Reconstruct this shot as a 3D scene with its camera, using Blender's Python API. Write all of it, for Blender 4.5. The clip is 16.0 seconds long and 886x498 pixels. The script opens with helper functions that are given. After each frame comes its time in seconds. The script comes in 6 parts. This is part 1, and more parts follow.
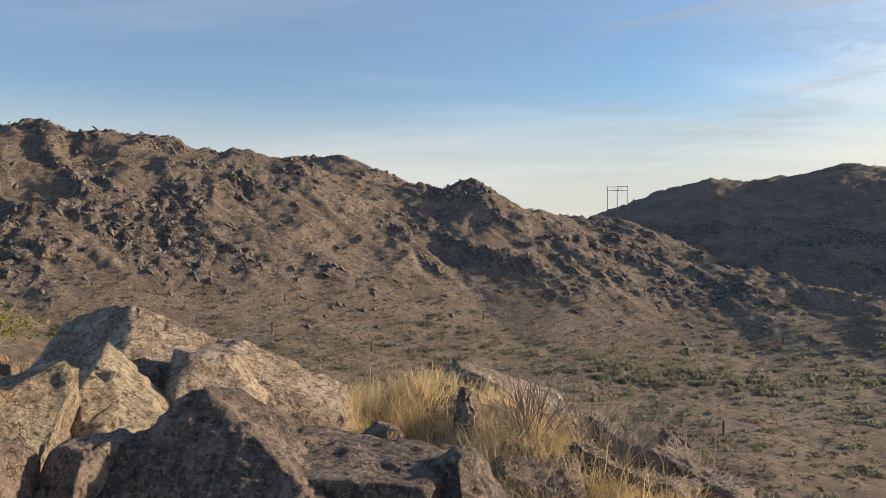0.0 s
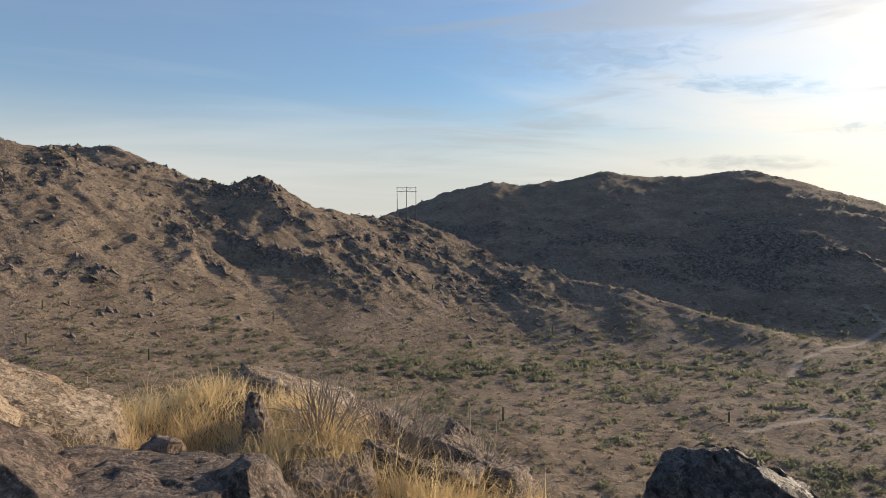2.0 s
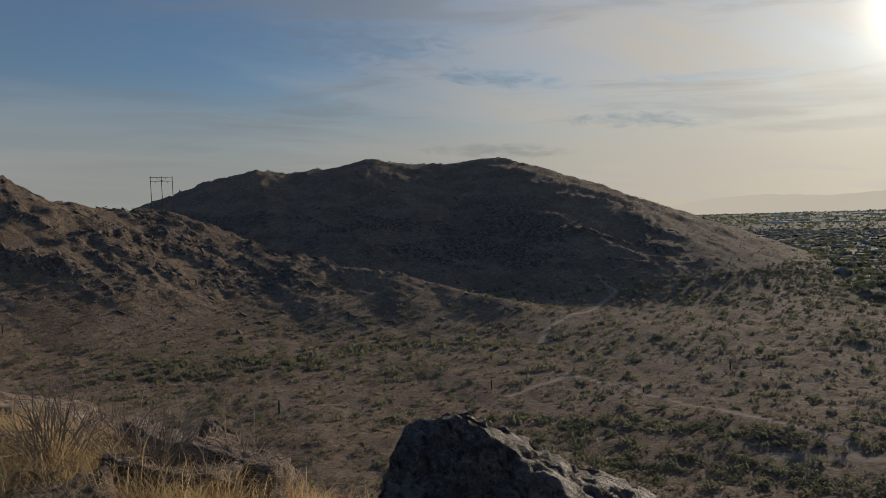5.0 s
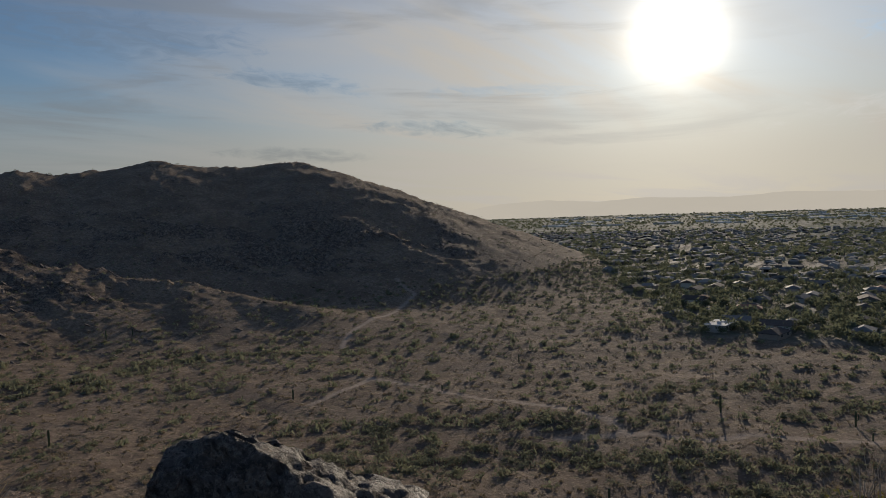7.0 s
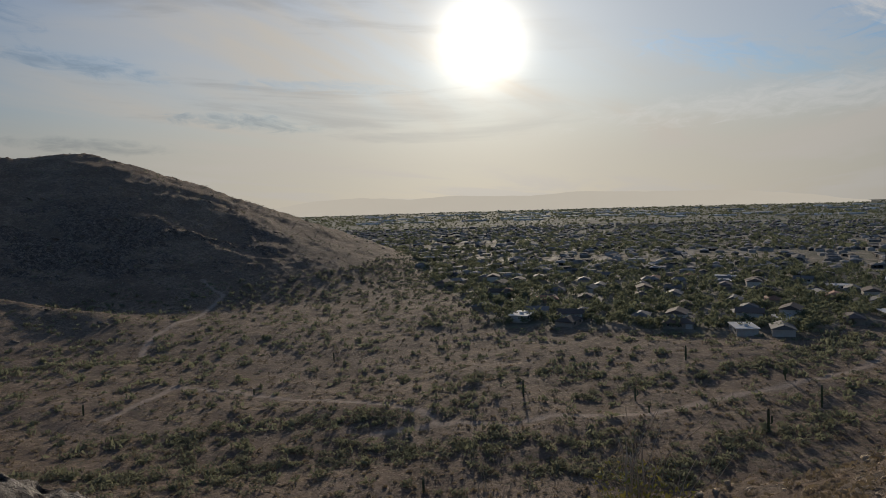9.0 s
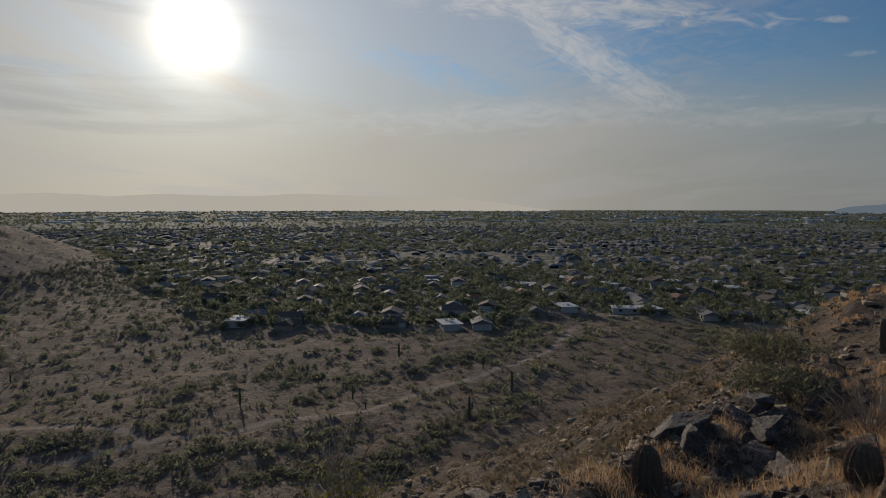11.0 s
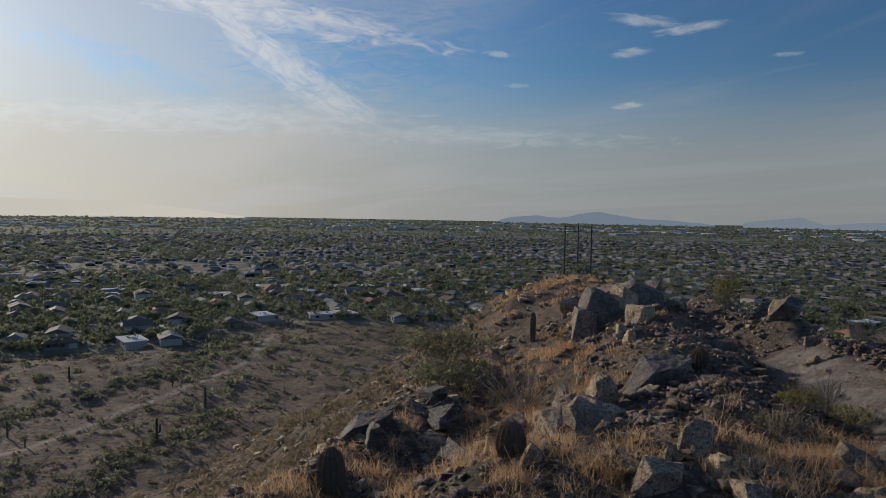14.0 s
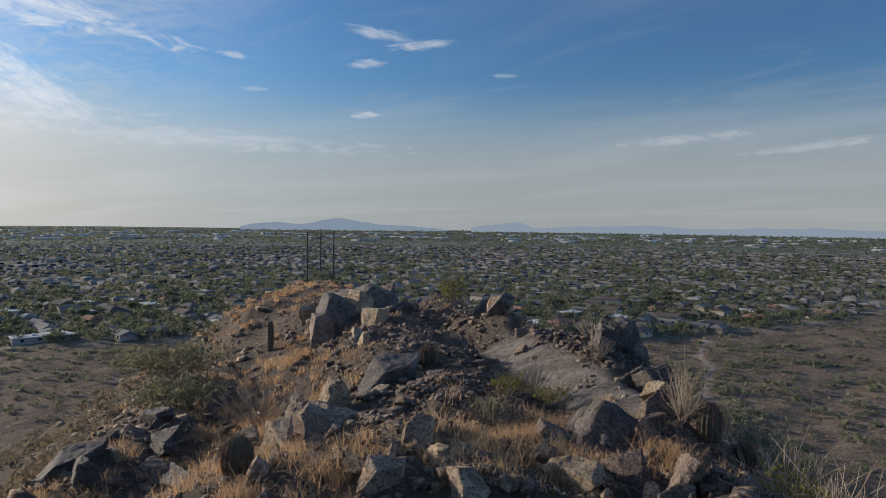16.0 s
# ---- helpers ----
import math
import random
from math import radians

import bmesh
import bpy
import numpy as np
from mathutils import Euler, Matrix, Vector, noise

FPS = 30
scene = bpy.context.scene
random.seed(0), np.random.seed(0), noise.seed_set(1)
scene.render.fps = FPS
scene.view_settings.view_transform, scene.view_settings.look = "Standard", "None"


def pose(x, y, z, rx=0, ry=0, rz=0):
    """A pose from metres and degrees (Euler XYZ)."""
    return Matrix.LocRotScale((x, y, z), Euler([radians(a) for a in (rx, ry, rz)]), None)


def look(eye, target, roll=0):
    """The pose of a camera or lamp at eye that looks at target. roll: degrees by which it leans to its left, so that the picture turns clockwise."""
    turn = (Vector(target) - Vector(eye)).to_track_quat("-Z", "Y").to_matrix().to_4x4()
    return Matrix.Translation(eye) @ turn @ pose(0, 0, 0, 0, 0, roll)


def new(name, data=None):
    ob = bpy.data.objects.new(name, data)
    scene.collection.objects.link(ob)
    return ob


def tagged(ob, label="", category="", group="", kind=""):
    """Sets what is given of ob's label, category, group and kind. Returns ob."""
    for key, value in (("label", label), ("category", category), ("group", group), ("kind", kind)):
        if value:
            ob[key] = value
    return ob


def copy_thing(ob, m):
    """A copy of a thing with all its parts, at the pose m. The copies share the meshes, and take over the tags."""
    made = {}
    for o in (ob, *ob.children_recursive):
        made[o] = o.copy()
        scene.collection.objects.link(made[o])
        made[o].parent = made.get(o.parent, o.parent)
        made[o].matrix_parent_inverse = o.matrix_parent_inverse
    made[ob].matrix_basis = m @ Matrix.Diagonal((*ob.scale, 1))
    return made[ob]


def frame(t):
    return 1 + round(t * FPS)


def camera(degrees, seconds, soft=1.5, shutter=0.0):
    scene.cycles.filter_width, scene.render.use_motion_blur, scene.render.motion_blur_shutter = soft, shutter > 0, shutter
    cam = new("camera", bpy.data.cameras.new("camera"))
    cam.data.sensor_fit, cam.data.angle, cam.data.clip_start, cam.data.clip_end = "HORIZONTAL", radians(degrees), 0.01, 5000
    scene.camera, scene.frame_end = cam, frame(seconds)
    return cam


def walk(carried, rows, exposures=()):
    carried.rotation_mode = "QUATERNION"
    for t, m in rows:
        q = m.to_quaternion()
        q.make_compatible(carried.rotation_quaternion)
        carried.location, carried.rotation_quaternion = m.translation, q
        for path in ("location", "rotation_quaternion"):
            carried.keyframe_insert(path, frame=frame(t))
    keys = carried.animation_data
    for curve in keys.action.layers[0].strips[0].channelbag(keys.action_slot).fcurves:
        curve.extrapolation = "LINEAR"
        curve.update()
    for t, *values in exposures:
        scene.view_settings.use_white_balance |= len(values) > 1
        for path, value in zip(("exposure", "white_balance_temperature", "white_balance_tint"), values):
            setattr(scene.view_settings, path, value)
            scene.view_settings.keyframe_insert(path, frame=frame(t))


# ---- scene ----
EYE_Z = 1.6
cam = camera(66.1, 16.0, soft=0.8)

# seconds, x, y, yaw, pitch, roll
PATH = [
    (0.0, 0.0, 0.0, 0.0, -1.58, 0.46), (0.5, 0.0, 0.0, -4.43, -1.69, 0.51), (1.0, 0.0, 0.0, -8.99, -1.70, 0.51),
    (1.5, 0.0, 0.0, -13.09, -1.69, 0.51), (2.0, 0.0, 0.0, -17.40, -1.73, 0.19), (2.5, 0.0, 0.0, -21.63, -1.91, 0.13),
    (3.0, 0.01, 0.0, -24.22, -2.29, 0.17), (5.5, 0.15, -0.11, -40.74, -3.24, 2.21), (6.0, 0.18, -0.13, -45.20, -3.32, 2.22),
    (6.5, 0.20, -0.15, -49.66, -3.22, 2.07), (7.0, 0.23, -0.17, -53.34, -3.23, 1.99), (7.5, 0.26, -0.20, -57.02, -3.40, 1.97),
    (8.0, 0.31, -0.23, -61.28, -3.56, 1.98), (8.5, 0.35, -0.26, -63.93, -3.73, 1.92), (9.0, 0.39, -0.31, -68.90, -3.94, 1.74),
    (9.5, 0.42, -0.36, -75.88, -4.17, 1.17), (12.0, 0.47, -0.55, -99.87, -3.74, -0.51), (12.5, 0.47, -0.57, -103.57, -3.60, -0.76),
    (13.0, 0.46, -0.60, -107.56, -3.60, -0.92), (13.5, 0.45, -0.63, -112.14, -3.47, -0.92), (14.0, 0.44, -0.66, -117.19, -3.23, -0.99),
    (14.5, 0.42, -0.70, -122.70, -2.96, -1.05), (15.0, 0.40, -0.74, -127.57, -2.71, -1.24), (15.5, 0.37, -0.79, -133.36, -2.47, -1.01),
    (16.0, 0.34, -0.84, -138.60, -2.39, -0.69),
]
EXPOSURES = [(0.0, 1.30, 7000, 10), (3.2, 0.92, 6950, 10), (5.3, -0.08, 6700, 10), (8.7, 0.0, 6600, 10), (9.6, -0.26, 6550, 10), (12.5, -0.24, 6300, 10), (14.5, 0.40, 6200, 10), (16.0, 0.68, 6100, 10)]
walk(cam, [(t, pose(x, y, EYE_Z, 90 + pitch, roll, yaw)) for t, x, y, yaw, pitch, roll in PATH], EXPOSURES)

# ---- world, sun ----
SUN_AZ, SUN_EL = -72.4, 12.8


def heading(az, el=0.0):
    """The unit vector at az degrees (anticlockwise from +y) and el degrees up."""
    a, e = radians(az), radians(el)
    return Vector((-math.sin(a) * math.cos(e), math.cos(a) * math.cos(e), math.sin(e)))


class Net:
    """A small helper to wire up node trees."""

    def __init__(self, tree):
        self.tree = tree
        tree.nodes.clear()

    def node(self, kind, inputs=None, **props):
        n = self.tree.nodes.new(kind)
        for key, value in props.items():
            setattr(n, key, value)
        for key, value in (inputs or {}).items():
            if isinstance(value, bpy.types.NodeSocket):
                self.tree.links.new(value, n.inputs[key])
            else:
                n.inputs[key].default_value = value
        return n

    def math(self, op, a, b=0.0, c=0.0, clamp=False):
        n = self.node("ShaderNodeMath", {0: a, 1: b, 2: c}, operation=op, use_clamp=clamp)
        return n.outputs[0]

    def vec(self, op, a, b=(0, 0, 0)):
        n = self.node("ShaderNodeVectorMath", {0: a, 1: b}, operation=op)
        return n.outputs["Value"] if op in ("DOT_PRODUCT", "LENGTH", "DISTANCE") else n.outputs[0]

    def mix(self, fac, a, b, blend="MIX"):
        n = self.node("ShaderNodeMix", data_type="RGBA", blend_type=blend)
        for key, value in ((0, fac), (6, a), (7, b)):
            if isinstance(value, bpy.types.NodeSocket):
                self.tree.links.new(value, n.inputs[key])
            else:
                n.inputs[key].default_value = value if key == 0 else (*value[:3], 1)
        return n.outputs[2]

    def noise(self, where, scale, detail=4.0, rough=0.55, distort=0.0):
        n = self.node("ShaderNodeTexNoise", {"Vector": where, "Scale": scale, "Detail": detail, "Roughness": rough, "Distortion": distort})
        return n.outputs["Fac"]

    def voronoi(self, where, scale, feature="F1", out="Distance", rand=1.0):
        n = self.node("ShaderNodeTexVoronoi", {"Vector": where, "Scale": scale, "Randomness": rand}, feature=feature)
        return n.outputs[out]

    def ramp(self, fac, lo, hi, a=0.0, b=1.0):
        n = self.node("ShaderNodeMapRange", {"Value": fac, "From Min": lo, "From Max": hi, "To Min": a, "To Max": b}, interpolation_type="SMOOTHSTEP")
        return n.outputs[0]


# clouds: az, el, lean in degrees, half length and half width, density
STREAKS = [(-104.5, 11.2, -34, 0.17, 0.032, 0.78), (-107.5, 9.0, -22, 0.09, 0.030, 0.75), (-103, 15.2, -6, 0.26, 0.028, 0.85), (-98, 17.0, -16, 0.16, 0.024, 0.8), (-108.5, 7.3, 0, 0.06, 0.009, 0.55),
           (-98, 7.0, 2, 0.36, 0.026, 0.45), (-120, 6.2, -1, 0.30, 0.016, 0.35), (-133.2, 15.0, -8, 0.060, 0.010, 0.55), (-132.2, 12.7, 4, 0.032, 0.007, 0.5), (-136.5, 14.2, 6, 0.05, 0.008, 0.6),
           (-132.0, 8.6, 3, 0.024, 0.005, 0.6), (-121.5, 12.8, -6, 0.028, 0.005, 0.5), (-143.5, 11.9, 0, 0.02, 0.004, 0.5), (-158, 6.6, 4, 0.10, 0.008, 0.5), (-167, 5.8, 6, 0.09, 0.007, 0.45), (-123, 10.3, 0, 0.02, 0.004, 0.4)]
# bluish rifts in the veil
RIFTS = [(-53, 6.8, -4, 0.12, 0.014, 0.9), (-41, 10.8, -6, 0.12, 0.016, 0.7), (-42, 4.9, -3, 0.13, 0.012, 0.7), (-28, 14.0, -2, 0.20, 0.04, 0.5), (-93, 10.2, -14, 0.17, 0.030, 0.6), (-112, 12.5, 3, 0.24, 0.09, 0.85), (-60, 9.6, -2, 0.16, 0.012, 0.4)]


def build_world():
    world = bpy.data.worlds.new("sky")
    scene.world = world
    world.use_nodes = True
    n = Net(world.node_tree)
    way = n.vec("NORMALIZE", n.node("ShaderNodeTexCoord").outputs["Generated"])
    sky = n.node("ShaderNodeTexSky", sky_type="NISHITA", sun_disc=False, sun_elevation=radians(SUN_EL), sun_rotation=radians(-SUN_AZ),
                 altitude=400.0, air_density=1.25, dust_density=0.3, ozone_density=3.0).outputs[0]
    sx = n.node("ShaderNodeSeparateXYZ", {0: way})
    x, y, z = sx.outputs[0], sx.outputs[1], sx.outputs[2]
    up = n.math("MAXIMUM", z, 0.0)
    cosine = n.math("MAXIMUM", n.vec("DOT_PRODUCT", way, heading(SUN_AZ, SUN_EL)), 0.0)
    # thin high haze, brightest round the sun
    halo = n.math("POWER", cosine, 800.0)
    glow = n.math("POWER", cosine, 55.0)
    wide = n.math("POWER", cosine, 7.0)
    # clouds lie on a flat layer overhead
    rise = n.math("ADD", up, 0.06)
    flat = n.node("ShaderNodeCombineXYZ", {0: n.math("DIVIDE", x, rise), 1: n.math("DIVIDE", y, rise), 2: 0.0}).outputs[0]
    turned = n.node("ShaderNodeMapping", {"Vector": flat, "Rotation": (0, 0, radians(25)), "Scale": (0.34, 1.0, 1.0)}).outputs[0]
    broad = n.ramp(n.noise(turned, 0.55, 5.0, 0.55, 0.6), 0.44, 0.66)
    wisps = n.ramp(n.noise(turned, 1.7, 7.0, 0.62, 1.2), 0.52, 0.72)
    near_sun = n.math("POWER", n.ramp(cosine, 0.50, 0.99), 1.7)
    veil = n.math("ADD", n.math("MULTIPLY", broad, n.math("ADD", n.math("MULTIPLY", near_sun, 0.35), 0.16)), n.math("MULTIPLY", near_sun, 0.60), clamp=True)
    north = n.ramp(n.vec("DOT_PRODUCT", way, heading(12)), 0.62, 1.0)
    veil = n.math("ADD", veil, n.math("MULTIPLY", north, 0.12), clamp=True)
    low = n.ramp(z, 0.21, 0.05)
    sky = n.vec("MULTIPLY", sky, (0.74, 1.0, 1.32))
    haze = n.mix(near_sun, (4.9, 5.0, 5.0), (6.3, 5.6, 4.6))
    body = n.mix(n.math("MULTIPLY", low, 0.85), sky, haze)
    streaks, rifts = 0.0, 0.0
    for az, el, lean, length, width, dense in STREAKS + RIFTS:
        mid = heading(az, el)
        right = mid.cross(Vector((0, 0, 1))).normalized()
        over = right.cross(mid)
        c, s = math.cos(radians(lean)), math.sin(radians(lean))
        a = n.math("DIVIDE", n.vec("DOT_PRODUCT", way, right * c + over * s), length)
        b = n.math("DIVIDE", n.vec("DOT_PRODUCT", way, over * c - right * s), width)
        # wisps drawn out along the streak, with torn edges
        along = n.node("ShaderNodeCombineXYZ", {0: n.math("MULTIPLY", a, 14 * length), 1: n.math("MULTIPLY", b, 46 * width), 2: az * 0.37}).outputs[0]
        fray = n.math("MULTIPLY", n.math("SUBTRACT", n.noise(along, 1.6, 6.0, 0.62, 0.9), 0.5), 3.4)
        away = n.math("ADD", n.math("MULTIPLY", a, a), n.math("MULTIPLY", b, b))
        front = n.math("GREATER_THAN", n.vec("DOT_PRODUCT", way, mid), 0.5)
        mask = n.math("MULTIPLY", n.math("MULTIPLY", n.ramp(n.math("ADD", away, fray), 1.0, -0.5), front), dense)
        if (az, el, lean, length, width, dense) in RIFTS:
            rifts = n.math("MAXIMUM", mask, rifts)
        else:
            streaks = n.math("MAXIMUM", mask, streaks)
    torn = n.ramp(n.noise(turned, 3.4, 9.0, 0.70, 1.2), 0.22, 0.52)
    cloud = n.math("MAXIMUM", veil, n.math("MULTIPLY", wisps, 0.10))
    cloud = n.math("MULTIPLY", cloud, n.math("SUBTRACT", 1.0, n.math("MULTIPLY", rifts, n.ramp(torn, 0.0, 0.4))))
    body = n.mix(cloud, body, n.mix(near_sun, (6.9, 7.0, 7.1), (6.6, 6.2, 5.6)))
    # thicker grey bands drawn out level across the veil
    level = n.node("ShaderNodeMapping", {"Vector": way, "Rotation": (0.02, 0.03, 0), "Scale": (1.6, 1.6, 15.0)}).outputs[0]
    side = n.ramp(n.vec("DOT_PRODUCT", way, heading(-45)), 0.74, 0.92)
    bands = n.math("MULTIPLY", n.ramp(n.noise(level, 1.5, 6.0, 0.58, 0.8), 0.48, 0.66), n.math("MULTIPLY", n.ramp(z, 0.03, 0.12), side))
    shade = n.math("MAXIMUM", n.math("MULTIPLY", bands, 0.42), n.math("MULTIPLY", n.math("MULTIPLY", rifts, torn), n.math("MULTIPLY", side, 0.75)))
    body = n.mix(shade, body, (3.3, 3.5, 3.75))
    body = n.mix(n.math("MULTIPLY", streaks, torn), body, (8.4, 8.4, 8.4))
    lit = n.node("ShaderNodeVectorMath", {0: (7.2, 6.6, 5.5)}, operation="SCALE")
    n.tree.links.new(n.math("ADD", n.math("MULTIPLY", halo, 3.2), n.math("ADD", n.math("MULTIPLY", glow, 0.55), n.math("MULTIPLY", wide, 0.10))), lit.inputs["Scale"])
    # the sky deepens away from the sun
    deep = n.node("ShaderNodeVectorMath", {0: body}, operation="SCALE")
    # added fill: the unseen sky opposite the sun is brightened to lift shaded slopes
    behind = n.ramp(n.vec("DOT_PRODUCT", way, -heading(SUN_AZ, SUN_EL)), 0.25, 0.95, 0.0, 0.6)
    clear = n.ramp(n.vec("DOT_PRODUCT", way, heading(-165)), 0.62, 0.97, 0.0, 0.12)
    n.tree.links.new(n.math("SUBTRACT", n.math("ADD", n.ramp(cosine, 0.76, 0.97, 0.77, 1.0), behind), clear), deep.inputs["Scale"])
    total = n.vec("ADD", deep.outputs[0], lit.outputs[0])
    back = n.node("ShaderNodeBackground", {"Color": total, "Strength": 0.072})
    n.tree.links.new(back.outputs[0], n.node("ShaderNodeOutputWorld").inputs[0])


build_world()
sun_data = bpy.data.lights.new("sun", "SUN")
sun_data.energy, sun_data.angle, sun_data.color = 2.8, radians(1.2), (1.0, 0.86, 0.68)
sun = new("sun", sun_data)
sun.matrix_world = look(heading(SUN_AZ, SUN_EL) * 200, (0, 0, 0))

# ---- shapes of land ----


def hashed(ix, iy, iz, seed):
    h = (ix.astype(np.uint32) * np.uint32(374761393) + iy.astype(np.uint32) * np.uint32(668265263)
         + iz.astype(np.uint32) * np.uint32(2147483647) + np.uint32(seed * 974634777 % 4294967295))
    h = (h ^ (h >> np.uint32(13))) * np.uint32(1274126177)
    h = (h ^ (h >> np.uint32(16))) * np.uint32(2246822519)
    return ((h ^ (h >> np.uint32(15))) & np.uint32(0xFFFFFF)).astype(np.float64) / 0xFFFFFF


def value_noise(x, y, z, seed=0):
    x, y, z = np.broadcast_arrays(np.asarray(x, float), np.asarray(y, float), np.asarray(z, float))
    fx, fy, fz = np.floor(x), np.floor(y), np.floor(z)
    ix, iy, iz = fx.astype(np.int64), fy.astype(np.int64), fz.astype(np.int64)
    u, v, w = x - fx, y - fy, z - fz
    u, v, w = (a * a * a * (a * (a * 6 - 15) + 10) for a in (u, v, w))
    out = 0
    for dx in (0, 1):
        for dy in (0, 1):
            for dz in (0, 1):
                weight = (u if dx else 1 - u) * (v if dy else 1 - v) * (w if dz else 1 - w)
                out = out + weight * hashed(ix + dx, iy + dy, iz + dz, seed)
    return out * 2 - 1


def flat_noise(x, y, seed=0):
    x, y = np.asarray(x, float), np.asarray(y, float)
    fx, fy = np.floor(x), np.floor(y)
    ix, iy = fx.astype(np.int64), fy.astype(np.int64)
    u, v = x - fx, y - fy
    u, v = (a * a * a * (a * (a * 6 - 15) + 10) for a in (u, v))
    zero = np.zeros_like(ix)
    a, b = hashed(ix, iy, zero, seed), hashed(ix + 1, iy, zero, seed)
    c, d = hashed(ix, iy + 1, zero, seed), hashed(ix + 1, iy + 1, zero, seed)
    return ((a * (1 - u) + b * u) * (1 - v) + (c * (1 - u) + d * u) * v) * 2 - 1


def fbm(x, y, size, octaves, seed=0, gain=0.5):
    total, amp = 0.0, 1.0
    for k in range(octaves):
        c, s = math.cos(k * 1.1), math.sin(k * 1.1)
        total = total + amp * flat_noise((x * c - y * s) / size, (x * s + y * c) / size, seed + k)
        size, amp = size / 2.03, amp * gain
    return total


def ridged(x, y, size, octaves, seed=0):
    total, amp = 0.0, 1.0
    for k in range(octaves):
        c, s = math.cos(k * 0.9), math.sin(k * 0.9)
        total = total + amp * (1 - 2 * np.abs(flat_noise((x * c - y * s) / size, (x * s + y * c) / size, seed + k)))
        size, amp = size / 2.1, amp * 0.5
    return total


def smooth(x, lo, hi):
    t = np.clip((x - lo) / (hi - lo), 0, 1)
    return t * t * (3 - 2 * t)


def seen_at(az, d, el):
    """The place d metres off in plan, at az and el degrees from where the camera first stands."""
    a = radians(az)
    return (-math.sin(a) * d, math.cos(a) * d, EYE_Z + d * math.tan(radians(el)))


def crest(x, y, line, slope, flat):
    """Height under a ridge whose crest follows line, falling off to both sides."""
    best = np.full_like(x, -400.0)
    for (ax, ay, az), (bx, by, bz) in zip(line, line[1:]):
        ux, uy = bx - ax, by - ay
        s = np.clip(((x - ax) * ux + (y - ay) * uy) / (ux * ux + uy * uy), 0, 1)
        d = np.hypot(x - ax - s * ux, y - ay - s * uy)
        fall = np.maximum(np.sqrt(d * d + flat * flat) - flat, 0)
        best = np.maximum(best, az + s * (bz - az) - slope * fall)
    return best


LEFT_HILL = [seen_at(*p) for p in (
    (75, 400, 7.0), (52, 430, 7.6), (33, 445, 7.2), (31.3, 445, 7.9), (29, 445, 7.2), (26, 445, 7.5), (21.8, 445, 7.3), (18, 448, 6.5),
    (16.7, 448, 6.7), (14.5, 450, 6.4), (12.6, 455, 5.7), (3.9, 462, 4.1), (0, 462, 3.1), (-2.4, 460, 3.8), (-4.1, 462, 2.9), (-6.9, 470, 2.1),
    (-10.2, 490, 0.9), (-12.4, 505, 0.6), (-14.5, 520, 0.8))]
BACK_PEAK = [seen_at(*p) for p in ((16, 600, 5.0), (11, 570, 6.0), (8.6, 560, 6.3), (6.8, 560, 5.4), (2, 560, 3.0))]
RIGHT_HILL = [seen_at(*p) for p in (
    (-14.5, 690, 0.7), (-17.3, 720, 1.8), (-19, 735, 2.9), (-21.4, 745, 3.9), (-23.7, 748, 3.6), (-26.8, 752, 3.9), (-30.4, 758, 4.5),
    (-34.1, 762, 4.2), (-36.9, 765, 4.0), (-41.2, 770, 4.4), (-43, 778, 3.4), (-44.7, 785, 2.5), (-46.5, 792, 2.4), (-48.2, 800, 1.5),
    (-50.9, 825, 0.7), (-53.6, 855, -0.5), (-57, 890, -1.6), (-60, 920, -2.4), (-64.2, 960, -3.7))]
SPURS = [
    [seen_at(*p) for p in ((26, 440, 7.0), (27.8, 405, 5.0), (28.6, 362, 2.2), (29, 330, 0.4), (30, 290, -3.4))],
    [seen_at(*p) for p in ((16.7, 448, 6.5), (11, 425, 3.2), (6, 395, 0.5), (1, 365, -2.6), (-4, 345, -5.2), (-9, 330, -8.2))],
    [seen_at(*p) for p in ((-2.4, 460, 3.6), (-5, 440, 0.5), (-9, 410, -2.6), (-14, 380, -5.6), (-18, 360, -8.6))],
    [seen_at(*p) for p in ((-8, 485, 1.4), (-14, 465, -1.0), (-19, 455, -2.4), (-23.5, 445, -3.1), (-27.5, 435, -4.3), (-31.5, 430, -4.9),
                           (-36.5, 420, -6.3), (-41, 405, -7.5), (-45, 395, -9.0))],
    [seen_at(*p) for p in ((-33, 760, 4.0), (-36, 690, 1.6), (-39, 620, -1.4), (-43, 560, -4.2), (-46, 510, -6.8))],
    [seen_at(*p) for p in ((-23, 748, 3.2), (-25, 670, 0.2), (-28, 590, -2.8), (-33, 530, -5.8))],
]
OWN_RIDGE = [(-310, 300, -4.0), (-170, 165, 2.0), (-60, 62, 1.0), (-21, 22, 0.3), (-6, 6, 0.0), (0.0, -0.5, 0.0)] + [
    (-math.sin(radians(a)) * d, math.cos(radians(a)) * d, z) for a, d, z in (
        (-138, 6, -0.9), (-141, 13, -1.1), (-135, 22, -1.5), (-129, 36, -2.0), (-129, 48, -4.6), (-128.5, 80, -12.0), (-128.5, 150, -24.0),
        (-128.5, 375, -31.0), (-128.5, 450, -60.0))]
